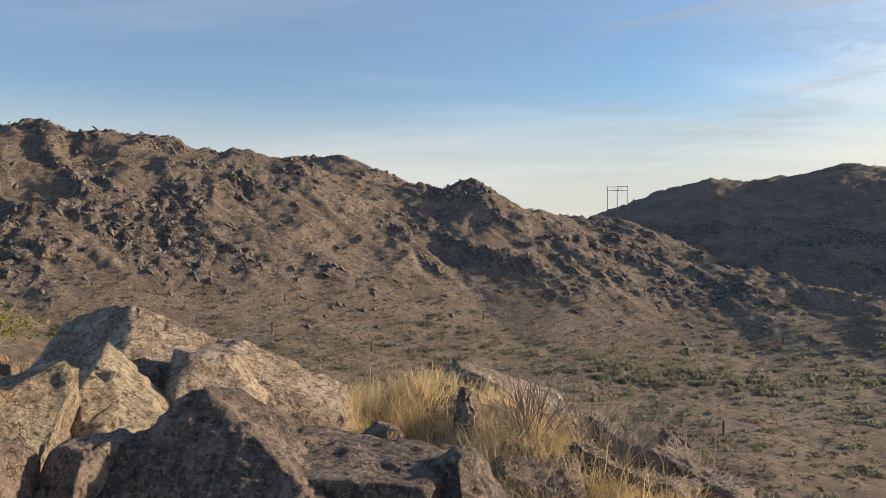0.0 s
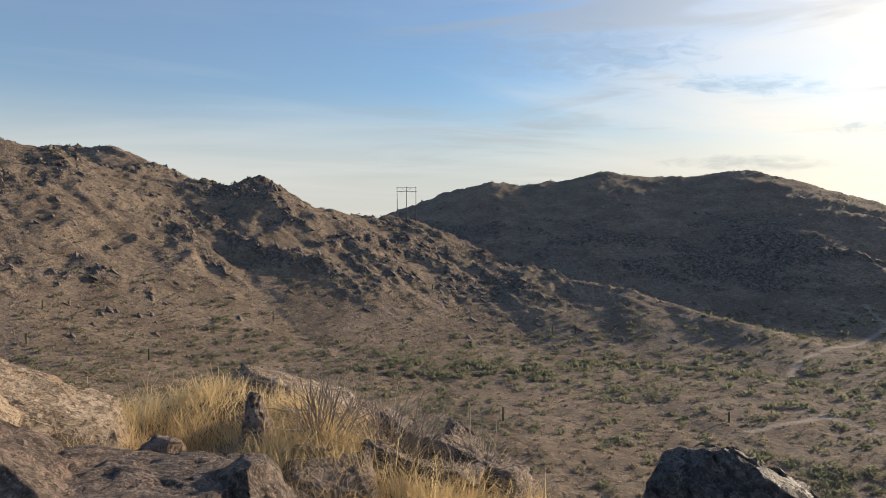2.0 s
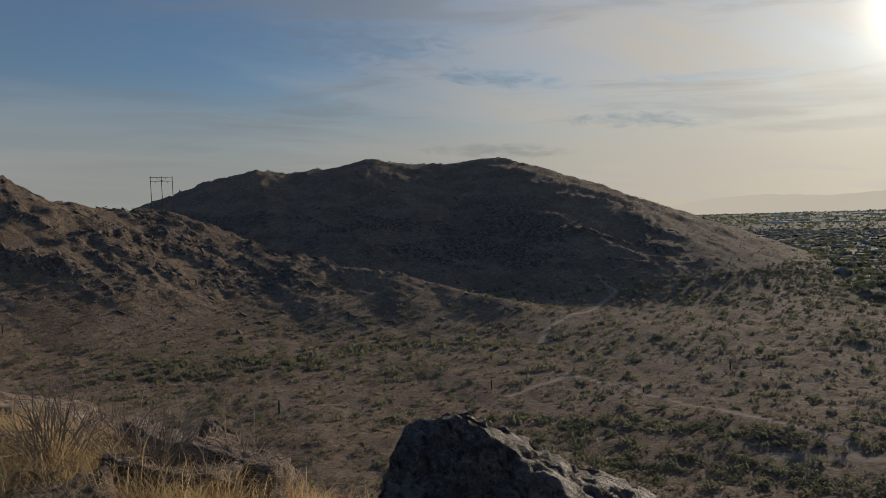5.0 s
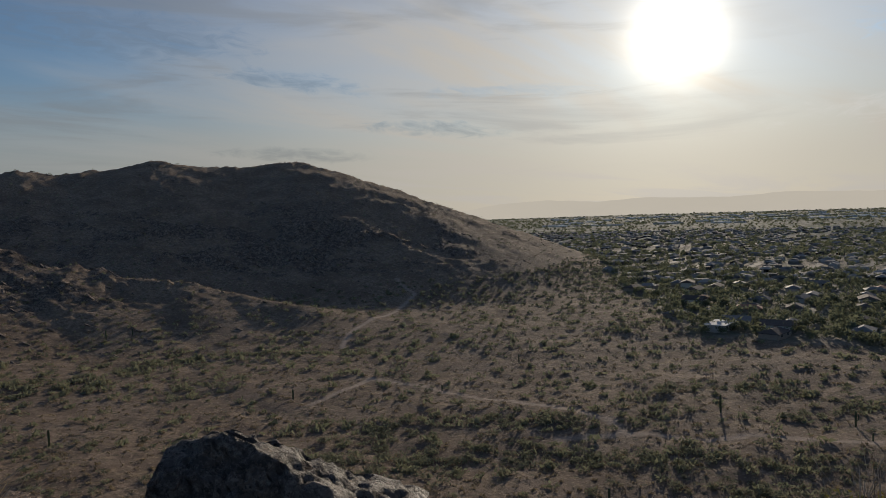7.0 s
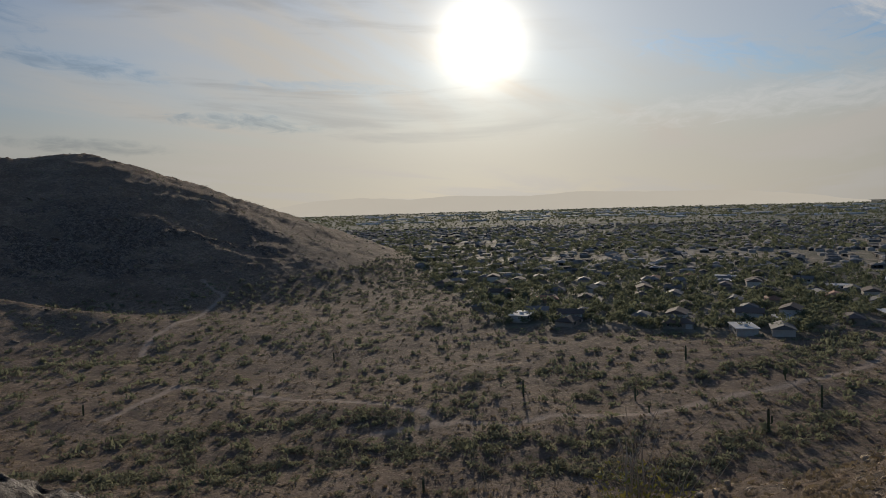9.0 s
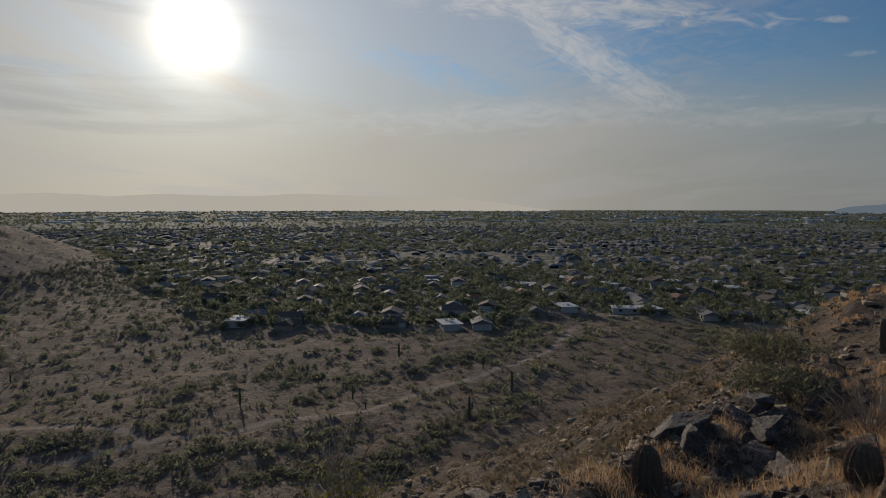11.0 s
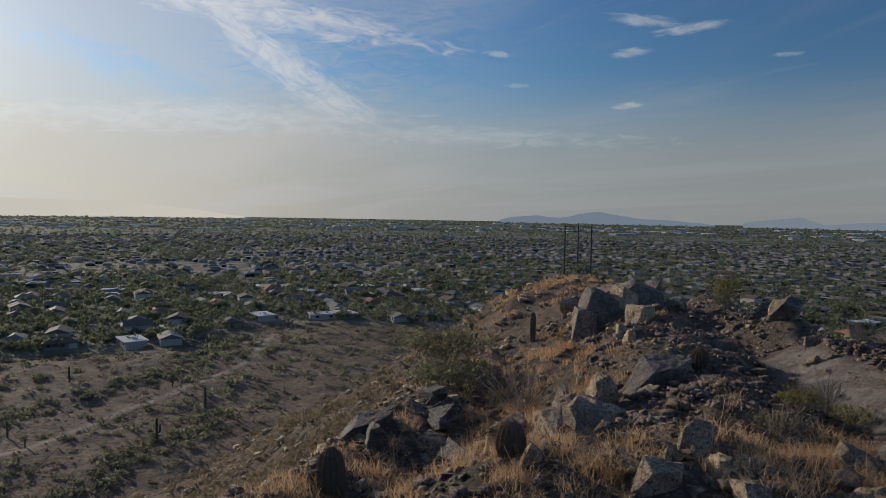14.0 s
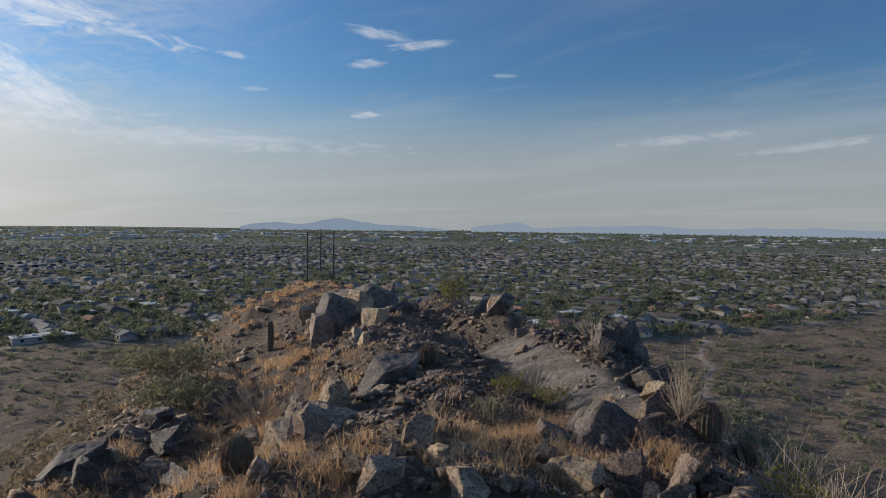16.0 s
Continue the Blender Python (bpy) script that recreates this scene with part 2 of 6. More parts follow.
SHOULDERS = [[(-math.sin(radians(a)) * d, math.cos(radians(a)) * d, z) for a, d, z in line] for line in (
    ((-170, 3, -0.3), (-167, 6.5, -0.95), (-160, 8.5, -1.05), (-155, 12, -0.85), (-149, 16, -0.88), (-141, 22, -1.25), (-139, 30, -1.7)),
    ((38, 5.5, 0.15), (25, 5.6, 0.10), (8, 6.0, 0.0), (-5, 5.9, -0.05), (-18, 5.4, -0.3), (-30, 4.4, -0.35), (-45, 3.4, -0.3), (-60, 3.0, -0.4)),
    ((12, 1.0, 0.0), (14, 5.5, 0.08)), ((-6, 1.0, 0.0), (-4, 5.6, 0.0)), ((-22, 1.0, 0.0), (-16, 5.2, -0.2)), ((-42, 1.0, 0.0), (-42, 3.3, -0.25)),
    ((-95, 4, -0.6), (-103, 7, -1.45), (-108, 9, -1.9), (-116, 13, -2.3), (-122, 22, -2.7)))]
TRAIL_NEAR = [(4.6, -9.75), (5.35, -10.4), (6.7, -11.4), (7.8, -12.2), (8.9, -12.95), (9.6, -13.5)]
TRAILS = [
    [(150, 170), (190, 179), (189, 150), (188, 119), (185, 78), (178, 70)],
    [(165, 85), (177, 72), (181, 52), (188, 41), (196, 15), (216, -4), (250, -35), (293, -63), (340, -80)],
    [(230, 235), (289, 269), (320, 275), (356, 290), (365, 315)],
    [(80, -230), (110, -300), (135, -370)],
]


def line_distance(x, y, line):
    best = np.full_like(x, 1e9)
    for a, b in zip(line, line[1:]):
        ux, uy = b[0] - a[0], b[1] - a[1]
        s = np.clip(((x - a[0]) * ux + (y - a[1]) * uy) / (ux * ux + uy * uy), 0, 1)
        best = np.minimum(best, np.hypot(x - a[0] - s * ux, y - a[1] - s * uy))
    return best


def floor_height(x, y):
    d = np.hypot(x, y)
    z = -61.0 - 9.0 * smooth(d, 380, 1300)
    z = z + 26.0 * smooth(-x + 0.15 * y, -140, 160) * smooth(y, -60, 160) * smooth(d, 1500, 700)
    hilly = smooth(d, 900, 300)
    z = z + hilly * (1.6 * fbm(x, y, 70, 3, 11) - 0.7 * smooth(np.abs(flat_noise(x / 90, y / 150, 15)), 0.25, 0.0)
                 + 0.35 * fbm(x, y, 9, 3, 18))
    return z


def soft_max(a, b, k):
    m = np.maximum(a, b)
    return m + k * np.log(np.exp((a - m) / k) + np.exp((b - m) / k))


def outcrop(x, y):
    """Bands of bare rock that run slantwise over the hillsides."""
    u, v = 0.64 * x - 0.77 * y, 0.77 * x + 0.64 * y
    u, v = u + 14 * flat_noise(x / 60, y / 60, 33), v + 14 * flat_noise(x / 60, y / 60, 34)
    return smooth(ridged(u / 2.6, v, 30, 4, 87) + 0.5 * fbm(x, y, 70, 2, 88), 0.25, 1.25)


def land(x, y):
    """Ground height, how rocky it is (halved far off to paint haze), and how much of it is a worn trail."""
    x, y = np.asarray(x, float), np.asarray(y, float)
    d = np.hypot(x, y)
    base = floor_height(x, y)
    hills = np.maximum(crest(x, y, LEFT_HILL, 0.54, 8.0), crest(x, y, BACK_PEAK, 0.5, 10.0))
    hills = np.maximum(hills, crest(x, y, RIGHT_HILL, 0.37, 14.0))
    for spur, slope in zip(SPURS, (0.52, 0.52, 0.46, 0.38, 0.36, 0.36)):
        hills = soft_max(hills, crest(x, y, spur, slope, 5.0), 2.5)
    proud = smooth(hills - base, 0, 40)
    warp_x, warp_y = x + 9 * flat_noise(x / 40, y / 40, 31), y + 9 * flat_noise(x / 40, y / 40, 32)
    mild = 1 - 0.30 * smooth(d, 520, 640)
    worn = proud * mild * (2.4 * (ridged(warp_x, warp_y, 50, 4, 41) - 0.6) + outcrop(x, y) * (1.7 + 1.5 * ridged(x, y, 5, 3, 46)) - 0.5 + 0.8 * fbm(x, y, 5, 3, 49))
    hills = hills + worn
    z = soft_max(base, hills, 5.0)
    own = soft_max(crest(x, y, OWN_RIDGE, 0.62, 2.6), np.max([crest(x, y, line, 0.75, 0.7) for line in SHOULDERS], axis=0), 0.12)
    far_own = smooth(d, 12, 60)
    own = own + far_own * (1.2 * fbm(x, y, 14, 3, 51) + 0.5 * ridged(x, y, 6, 2, 55))
    own_share = smooth(own - z, -4, 6)
    z = soft_max(z, own, 2.5) - 0.02
    near = smooth(d, 70, 25) * own_share
    tread = smooth(line_distance(x, y, TRAIL_NEAR) + 0.14 * flat_noise(x / 0.7, y / 0.7, 73), 0.72, 0.36)
    z = z + near * (1 - 0.75 * tread) * (0.26 * fbm(x, y, 2.2, 4, 61) + 0.05 * fbm(x, y, 0.35, 3, 66))
    far_tread = np.zeros_like(x)
    for trail in TRAILS:
        far_tread = np.maximum(far_tread, smooth(line_distance(x + 3 * flat_noise(x / 25, y / 25, 71), y + 3 * flat_noise(x / 25, y / 25, 72), trail), 1.9, 0.8))
    # dark rock is halved beyond 540 m: haze painted as paler ground on the far hill
    rocky = np.clip(proud * (0.36 + 0.85 * outcrop(x, y) + 0.30 * fbm(x, y, 14, 3, 81)), 0, 1) * (1 - 0.5 * smooth(d, 540, 640))
    rocky = np.maximum(rocky, own_share * (0.35 + 0.3 * fbm(x, y, 5, 3, 85)))
    return z, np.clip(rocky, 0, 1), np.maximum(tread, far_tread)


EDGE_AZ = [-180, -172, -168, -158, -150, -128, -116, -108, -102, -96, -81, -73, -68, -64, -58, 0]
EDGE_D = [900, 640, 480, 395, 352, 362, 360, 370, 375, 318, 325, 330, 520, 900, 1250, 1600]


def in_city(x, y):
    az = np.degrees(np.arctan2(-x, y))
    az = np.where(az > 60, az - 360, az)
    edge = np.interp(az, [-300, -230] + EDGE_AZ, [900, 900] + EDGE_D)
    return smooth(np.hypot(x, y) - edge, -6, 10)


def height(x, y):
    return float(land(np.array([float(x)]), np.array([float(y)]))[0][0])


# ---- materials ----
def material(name):
    m = bpy.data.materials.new(name)
    m.use_nodes = True
    return m, Net(m.node_tree)


def finish(n, color, rough, bump=None, strength=0.5, distance=0.02, metal=0.0, spec=0.3, trans=0.0):
    shade = n.node("ShaderNodeBsdfPrincipled", {"Base Color": color if isinstance(color, bpy.types.NodeSocket) else (*color[:3], 1),
                                                "Roughness": rough, "Metallic": metal, "Specular IOR Level": spec})
    if bump is not None:
        b = n.node("ShaderNodeBump", {"Height": bump, "Strength": strength, "Distance": distance})
        n.tree.links.new(b.outputs[0], shade.inputs["Normal"])
    out = n.node("ShaderNodeOutputMaterial")
    n.tree.links.new(shade.outputs[0], out.inputs[0])
    return shade


def place_of(n):
    return n.node("ShaderNodeNewGeometry").outputs["Position"]


def object_place(n):
    """Object coordinates, shifted for each object so that shared meshes differ."""
    where = n.node("ShaderNodeTexCoord").outputs["Object"]
    rnd = n.node("ShaderNodeObjectInfo").outputs["Random"]
    shift = n.node("ShaderNodeVectorMath", {0: (31.0, 17.0, 23.0)}, operation="SCALE")
    n.tree.links.new(rnd, shift.inputs["Scale"])
    return n.vec("ADD", where, shift.outputs[0]), rnd


def ground_material():
    m, n = material("desert_ground")
    p = place_of(n)
    rocky = n.node("ShaderNodeAttribute", attribute_name="rocky").outputs["Fac"]
    tread = n.node("ShaderNodeAttribute", attribute_name="tread").outputs["Fac"]
    town = n.node("ShaderNodeAttribute", attribute_name="town").outputs["Fac"]
    soil = n.mix(n.ramp(n.noise(p, 0.045, 5.0, 0.6), 0.38, 0.62), (0.178, 0.129, 0.098), (0.269, 0.202, 0.151))
    soil = n.mix(n.ramp(n.noise(p, 0.5, 5.0, 0.65), 0.42, 0.68), soil, (0.147, 0.109, 0.079))
    straw = n.ramp(n.noise(p, 0.22, 6.0, 0.7), 0.52, 0.66)
    soil = n.mix(n.math("MULTIPLY", straw, 0.5), soil, (0.385, 0.291, 0.172))
    bent = n.vec("ADD", p, n.vec("MULTIPLY", n.node("ShaderNodeTexNoise", {"Vector": p, "Scale": 1.1, "Detail": 3.0}).outputs["Color"], (0.9, 0.9, 0.9)))

    def dots(scale, share, lo=0.24, hi=0.44):
        """Scattered patches: a share of the cells of a cell pattern, with soft rims."""
        v = n.node("ShaderNodeTexVoronoi", {"Vector": bent, "Scale": scale})
        pick = n.node("ShaderNodeSeparateColor", {0: v.outputs["Color"]}).outputs[0]
        return n.math("MULTIPLY", n.ramp(v.outputs["Distance"], hi, lo), n.math("GREATER_THAN", pick, 1.0 - share))

    crowd = n.ramp(n.noise(p, 0.05, 4.0, 0.6), 0.36, 0.62, 0.35, 1.0)
    soil = n.mix(n.math("MULTIPLY", dots(0.9, 0.35), 0.6), soil, (0.375, 0.286, 0.205))
    soil = n.mix(n.math("MULTIPLY", n.math("MULTIPLY", dots(0.42, 0.62), crowd), 0.85), soil, (0.119, 0.105, 0.070))
    soil = n.mix(n.math("MULTIPLY", n.math("MULTIPLY", dots(1.3, 0.40), crowd), 0.85), soil, (0.096, 0.081, 0.063))
    soil = n.mix(n.math("MULTIPLY", dots(3.1, 0.30), 0.7), soil, (0.119, 0.098, 0.078))
    stone = n.mix(n.ramp(n.noise(p, 0.35, 6.0, 0.65), 0.38, 0.64), (0.107, 0.084, 0.069), (0.270, 0.211, 0.163))
    stone = n.mix(n.ramp(n.voronoi(p, 0.45, "DISTANCE_TO_EDGE"), 0.10, 0.0), stone, (0.074, 0.060, 0.051))
    break_up = n.math("ADD", rocky, n.math("MULTIPLY", n.math("SUBTRACT", n.noise(p, 0.4, 5.0, 0.7), 0.5), 1.3))
    color = n.mix(n.ramp(break_up, 0.42, 0.62), soil, stone)
    gravel = n.mix(n.ramp(n.voronoi(p, 30.0), 0.1, 0.5), (0.241, 0.207, 0.184), (0.432, 0.380, 0.337))
    path = n.mix(n.ramp(n.noise(p, 0.6, 4.0), 0.4, 0.6), (0.412, 0.328, 0.265), (0.329, 0.265, 0.217))
    dist = n.vec("LENGTH", p)
    path = n.mix(n.ramp(dist, 70.0, 45.0), path, gravel)
    color = n.mix(n.math("MULTIPLY", tread, 0.9), color, path)
    pebbles = n.mix(n.ramp(n.voronoi(p, 14.0), 0.05, 0.5), (0.399, 0.320, 0.255), (0.153, 0.125, 0.104))
    color = n.mix(n.math("MULTIPLY", n.ramp(dist, 45.0, 20.0), n.math("MULTIPLY", n.ramp(n.noise(p, 2.0, 3.0), 0.35, 0.6), 0.7)), color, pebbles)
    yard = n.mix(n.ramp(n.noise(p, 0.03, 4.0, 0.7), 0.40, 0.58), (0.297, 0.251, 0.197), (0.159, 0.151, 0.105))
    grove = n.mix(n.ramp(n.noise(p, 0.012, 5.0, 0.75), 0.42, 0.60), (0.229, 0.222, 0.190), (0.078, 0.101, 0.059))
    yard = n.mix(n.ramp(dist, 900.0, 1800.0), yard, grove)
    color = n.mix(town, color, yard)
    bump = n.math("ADD", n.math("MULTIPLY", n.noise(p, 1.1, 9.0, 0.75), 1.1), n.math("MULTIPLY", n.voronoi(p, 11.0), 0.07))
    bump = n.math("ADD", bump, n.math("MULTIPLY", n.voronoi(bent, 0.8), 0.35))
    finish(n, color, 0.95, bump, 1.0, 0.6, spec=0.15)
    return m


def rock_material(name, pale, dark, warm, patch=0.5, varnish=0.5, fine=1.0, dull=0.86):
    """Weathered granite-like rock with pale grains, dark desert varnish, orange stain and thin cracks."""
    m, n = material(name)
    p, rnd = object_place(n)
    big = n.noise(p, 2.3 * fine, 8.0, 0.70, 0.8)
    tone = n.math("ADD", big, n.math("MULTIPLY", n.math("SUBTRACT", rnd, 0.5), 0.16))
    color = n.mix(n.ramp(tone, patch - 0.10, patch + 0.10), dark, pale)
    color = n.mix(n.math("MULTIPLY", n.ramp(n.noise(p, 3.7 * fine, 8.0, 0.70, 0.6), 0.53, 0.62), 0.6), color, warm)
    # pale mineral grains and dark pits
    grain = n.noise(p, 46.0 * fine, 4.0, 0.8)
    color = n.mix(n.math("MULTIPLY", n.ramp(grain, 0.51, 0.58), 0.55), color, tuple(min(1.45 * k + 0.02, 0.72) for k in pale))
    pits = n.ramp(n.noise(p, 24.0 * fine, 6.0, 0.78), 0.52, 0.58)
    color = n.mix(n.math("MULTIPLY", pits, 0.85), color, tuple(0.38 * k for k in dark))
    spots = n.ramp(n.noise(p, 8.0 * fine, 10.0, 0.80, 0.4), 0.50, 0.55)
    color = n.mix(n.math("MULTIPLY", spots, varnish), color, tuple(0.55 * k for k in dark))
    color = n.mix(n.math("MULTIPLY", n.ramp(n.noise(p, 15.0 * fine, 6.0, 0.7), 0.61, 0.66), 0.45), color, (0.30, 0.285, 0.24))
    warped = n.vec("ADD", p, n.vec("MULTIPLY", n.node("ShaderNodeTexNoise", {"Vector": p, "Scale": 4.0, "Detail": 5.0}).outputs["Color"], (0.45, 0.45, 0.45)))
    long = n.node("ShaderNodeMapping", {"Vector": warped, "Rotation": (0.4, 0.7, 0.3), "Scale": (1.0, 2.6, 1.4)}).outputs[0]
    cracks = n.ramp(n.voronoi(long, 1.7 * fine, "DISTANCE_TO_EDGE"), 0.0, 0.022)
    color = n.mix(n.math("MULTIPLY", n.math("SUBTRACT", 1.0, cracks), 0.35), color, tuple(0.3 * k for k in dark))
    flakes = n.voronoi(long, 6.0 * fine)
    height_ = n.math("ADD", n.math("MULTIPLY", n.noise(p, 8.0 * fine, 12.0, 0.74), 1.1), n.math("MULTIPLY", grain, 0.22))
    height_ = n.math("ADD", height_, n.math("ADD", n.math("MULTIPLY", cracks, 0.14), n.math("MULTIPLY", flakes, 0.22)))
    finish(n, color, dull, height_, 1.0, 0.07, spec=0.3)
    return m


def plain_material(name, color, rough=0.8, vary=0.35, scale=3.0, spec=0.3, metal=0.0, islands=False):
    m, n = material(name)
    p, rnd = object_place(n)
    if islands:
        rnd = n.node("ShaderNodeNewGeometry").outputs["Random Per Island"]
    f = n.math("ADD", n.math("MULTIPLY", n.math("SUBTRACT", n.noise(p, scale, 5.0, 0.6), 0.5), vary * 1.6),
               n.math("MULTIPLY", n.math("SUBTRACT", rnd, 0.5), vary))
    scaled = n.node("ShaderNodeVectorMath", {0: color[:3]}, operation="SCALE")
    n.tree.links.new(n.math("ADD", f, 1.0), scaled.inputs["Scale"])
    finish(n, scaled.outputs[0], rough, n.noise(p, scale * 6, 4.0), 0.3, 0.02, metal=metal, spec=spec)
    return m


def leaf_material(name, a, b, trans=0.25):
    """Leaves and stems: each small piece a shade of its own, letting some light through."""
    m, n = material(name)
    rnd = n.node("ShaderNodeNewGeometry").outputs["Random Per Island"]
    p = place_of(n)
    color = n.mix(n.math("ADD", n.math("MULTIPLY", rnd, 0.6), n.math("MULTIPLY", n.noise(p, 0.5, 2.0), 0.4)), a, b)
    d = n.node("ShaderNodeBsdfDiffuse", {"Color": color})
    t = n.node("ShaderNodeBsdfTranslucent", {"Color": color})
    s = n.node("ShaderNodeMixShader", {0: trans, 1: d.outputs[0], 2: t.outputs[0]})
    n.tree.links.new(s.outputs[0], n.node("ShaderNodeOutputMaterial").inputs[0])
    return m


MAT_GROUND = ground_material()
MAT_DARK_ROCK = rock_material("varnished_rock", (0.36, 0.263, 0.20), (0.142, 0.104, 0.083), (0.34, 0.215, 0.15), 0.52, 0.42, dull=0.68)
MAT_BLACK_ROCK = rock_material("black_varnished_rock", (0.24, 0.20, 0.175), (0.098, 0.084, 0.076), (0.25, 0.165, 0.115), 0.52, 0.5, dull=0.66)
MAT_GLINT_ROCK = rock_material("foliated_dark_rock", (0.20, 0.165, 0.145), (0.088, 0.074, 0.068), (0.20, 0.14, 0.10), 0.54, 0.5, dull=0.60)
MAT_GREY_ROCK = rock_material("grey_granite", (0.54, 0.41, 0.30), (0.262, 0.19, 0.14), (0.52, 0.32, 0.185), 0.50, 0.6)
MAT_TAN_ROCK = rock_material("tan_rock", (0.58, 0.445, 0.305), (0.30, 0.215, 0.145), (0.56, 0.32, 0.155), 0.44, 0.4)
MAT_HILL_ROCK = rock_material("hillside_rock", (0.25, 0.20, 0.16), (0.125, 0.100, 0.085), (0.26, 0.175, 0.12), 0.52, 0.4, 0.12)
MAT_STRAW = leaf_material("dry_straw", (0.70, 0.50, 0.24), (0.95, 0.76, 0.46), 0.5)
MAT_PALE_STRAW = leaf_material("faded_straw", (0.52, 0.325, 0.17), (0.80, 0.56, 0.33), 0.45)
MAT_TWIG = leaf_material("dry_twigs", (0.234, 0.179, 0.131), (0.522, 0.427, 0.330), 0.05)
MAT_CREOSOTE = leaf_material("scrub_leaves", (0.135, 0.130, 0.078), (0.27, 0.255, 0.15), 0.48)
MAT_SAGE = leaf_material("grey_green_leaves", (0.155, 0.162, 0.105), (0.30, 0.30, 0.19), 0.48)
MAT_GREEN = leaf_material("green_leaves", (0.135, 0.138, 0.098), (0.24, 0.24, 0.165), 0.48)
MAT_YELLOW_LEAF = leaf_material("yellow_green_leaves", (0.125, 0.125, 0.037), (0.300, 0.263, 0.075), 0.3)
MAT_BROWN_SCRUB = leaf_material("brown_scrub", (0.213, 0.169, 0.106), (0.362, 0.288, 0.188), 0.3)
MAT_TREE = leaf_material("town_tree_leaves", (0.125, 0.140, 0.088), (0.235, 0.240, 0.150), 0.48)
MAT_BARK = plain_material("bark", (0.11, 0.09, 0.065), 0.9, 0.5, 8.0)
MAT_POLE = plain_material("weathered_wood_pole", (0.085, 0.075, 0.066), 0.85, 0.4, 2.0)
MAT_STEEL = plain_material("dull_steel", (0.22, 0.22, 0.22), 0.5, 0.2, 4.0, metal=0.8)
MAT_CACTUS = plain_material("saguaro_skin", (0.078, 0.098, 0.052), 0.7, 0.4, 6.0)
MAT_BARREL = plain_material("barrel_cactus_skin", (0.091, 0.078, 0.052), 0.8, 0.4, 14.0)
MAT_SPINE = leaf_material("red_brown_spines", (0.17, 0.085, 0.06), (0.34, 0.20, 0.15), 0.1)
MAT_WALL = plain_material("stucco", (0.30, 0.24, 0.19), 0.9, 0.35, 0.8)
MAT_WHITE_WALL = plain_material("pale_stucco", (0.44, 0.40, 0.35), 0.9, 0.2, 0.8)
MAT_ROOF = plain_material("brown_shingles", (0.115, 0.09, 0.078), 0.85, 0.6, 1.4)
MAT_TILE = plain_material("clay_tiles", (0.312, 0.156, 0.098), 0.8, 0.4, 1.4)
MAT_GREY_ROOF = plain_material("grey_shingles", (0.16, 0.152, 0.145), 0.75, 0.5, 1.4)
MAT_WHITE_ROOF = plain_material("white_coated_roof", (0.58, 0.57, 0.55), 0.8, 0.15, 0.6, spec=0.15)
MAT_GLASS = plain_material("dark_window_glass", (0.03, 0.035, 0.04), 0.08, 0.1, 1.0, spec=0.8)
MAT_STREET = plain_material("asphalt_street", (0.12, 0.115, 0.11), 0.85, 0.3, 0.3, spec=0.2)
MAT_SHED = plain_material("warehouse_metal", (0.46, 0.45, 0.44), 0.85, 0.9, 0.05, spec=0.15, islands=True)
MAT_TOWN_HOUSE = plain_material("far_house_walls_and_roofs", (0.20, 0.185, 0.17), 0.9, 1.5, 0.2, spec=0.1, islands=True)


# ---- helpers for meshes ----
def mesh_of(name, verts, faces, mat, smooth_shade=False):
    me = bpy.data.meshes.new(name)
    verts = np.asarray(verts, np.float32).reshape(-1, 3)
    if isinstance(faces, np.ndarray):
        k = faces.shape[1]
        me.vertices.add(len(verts))
        me.vertices.foreach_set("co", verts.ravel())
        me.loops.add(faces.size)
        me.loops.foreach_set("vertex_index", faces.astype(np.int32).ravel())
        me.polygons.add(len(faces))
        me.polygons.foreach_set("loop_start", np.arange(0, faces.size, k, dtype=np.int32))
        me.update(calc_edges=True)
    else:
        me.from_pydata(verts.tolist(), [], faces)
    if smooth_shade:
        me.polygons.foreach_set("use_smooth", np.ones(len(me.polygons), bool))
    me.materials.append(mat)
    me.update()
    return me


def part(name, me, parent, label="", at=None):
    ob = new(name, me)
    ob.parent = parent
    if at is not None:
        ob.matrix_basis = at
    if label:
        ob["label"] = label
    return ob


def join(chunks):
    """Joins (verts, faces) pairs with faces of one size."""
    v, f, k = [], [], 0
    for a, b in chunks:
        v.append(a)
        f.append(np.asarray(b) + k)
        k += len(a)
    return np.concatenate(v), np.concatenate(f)


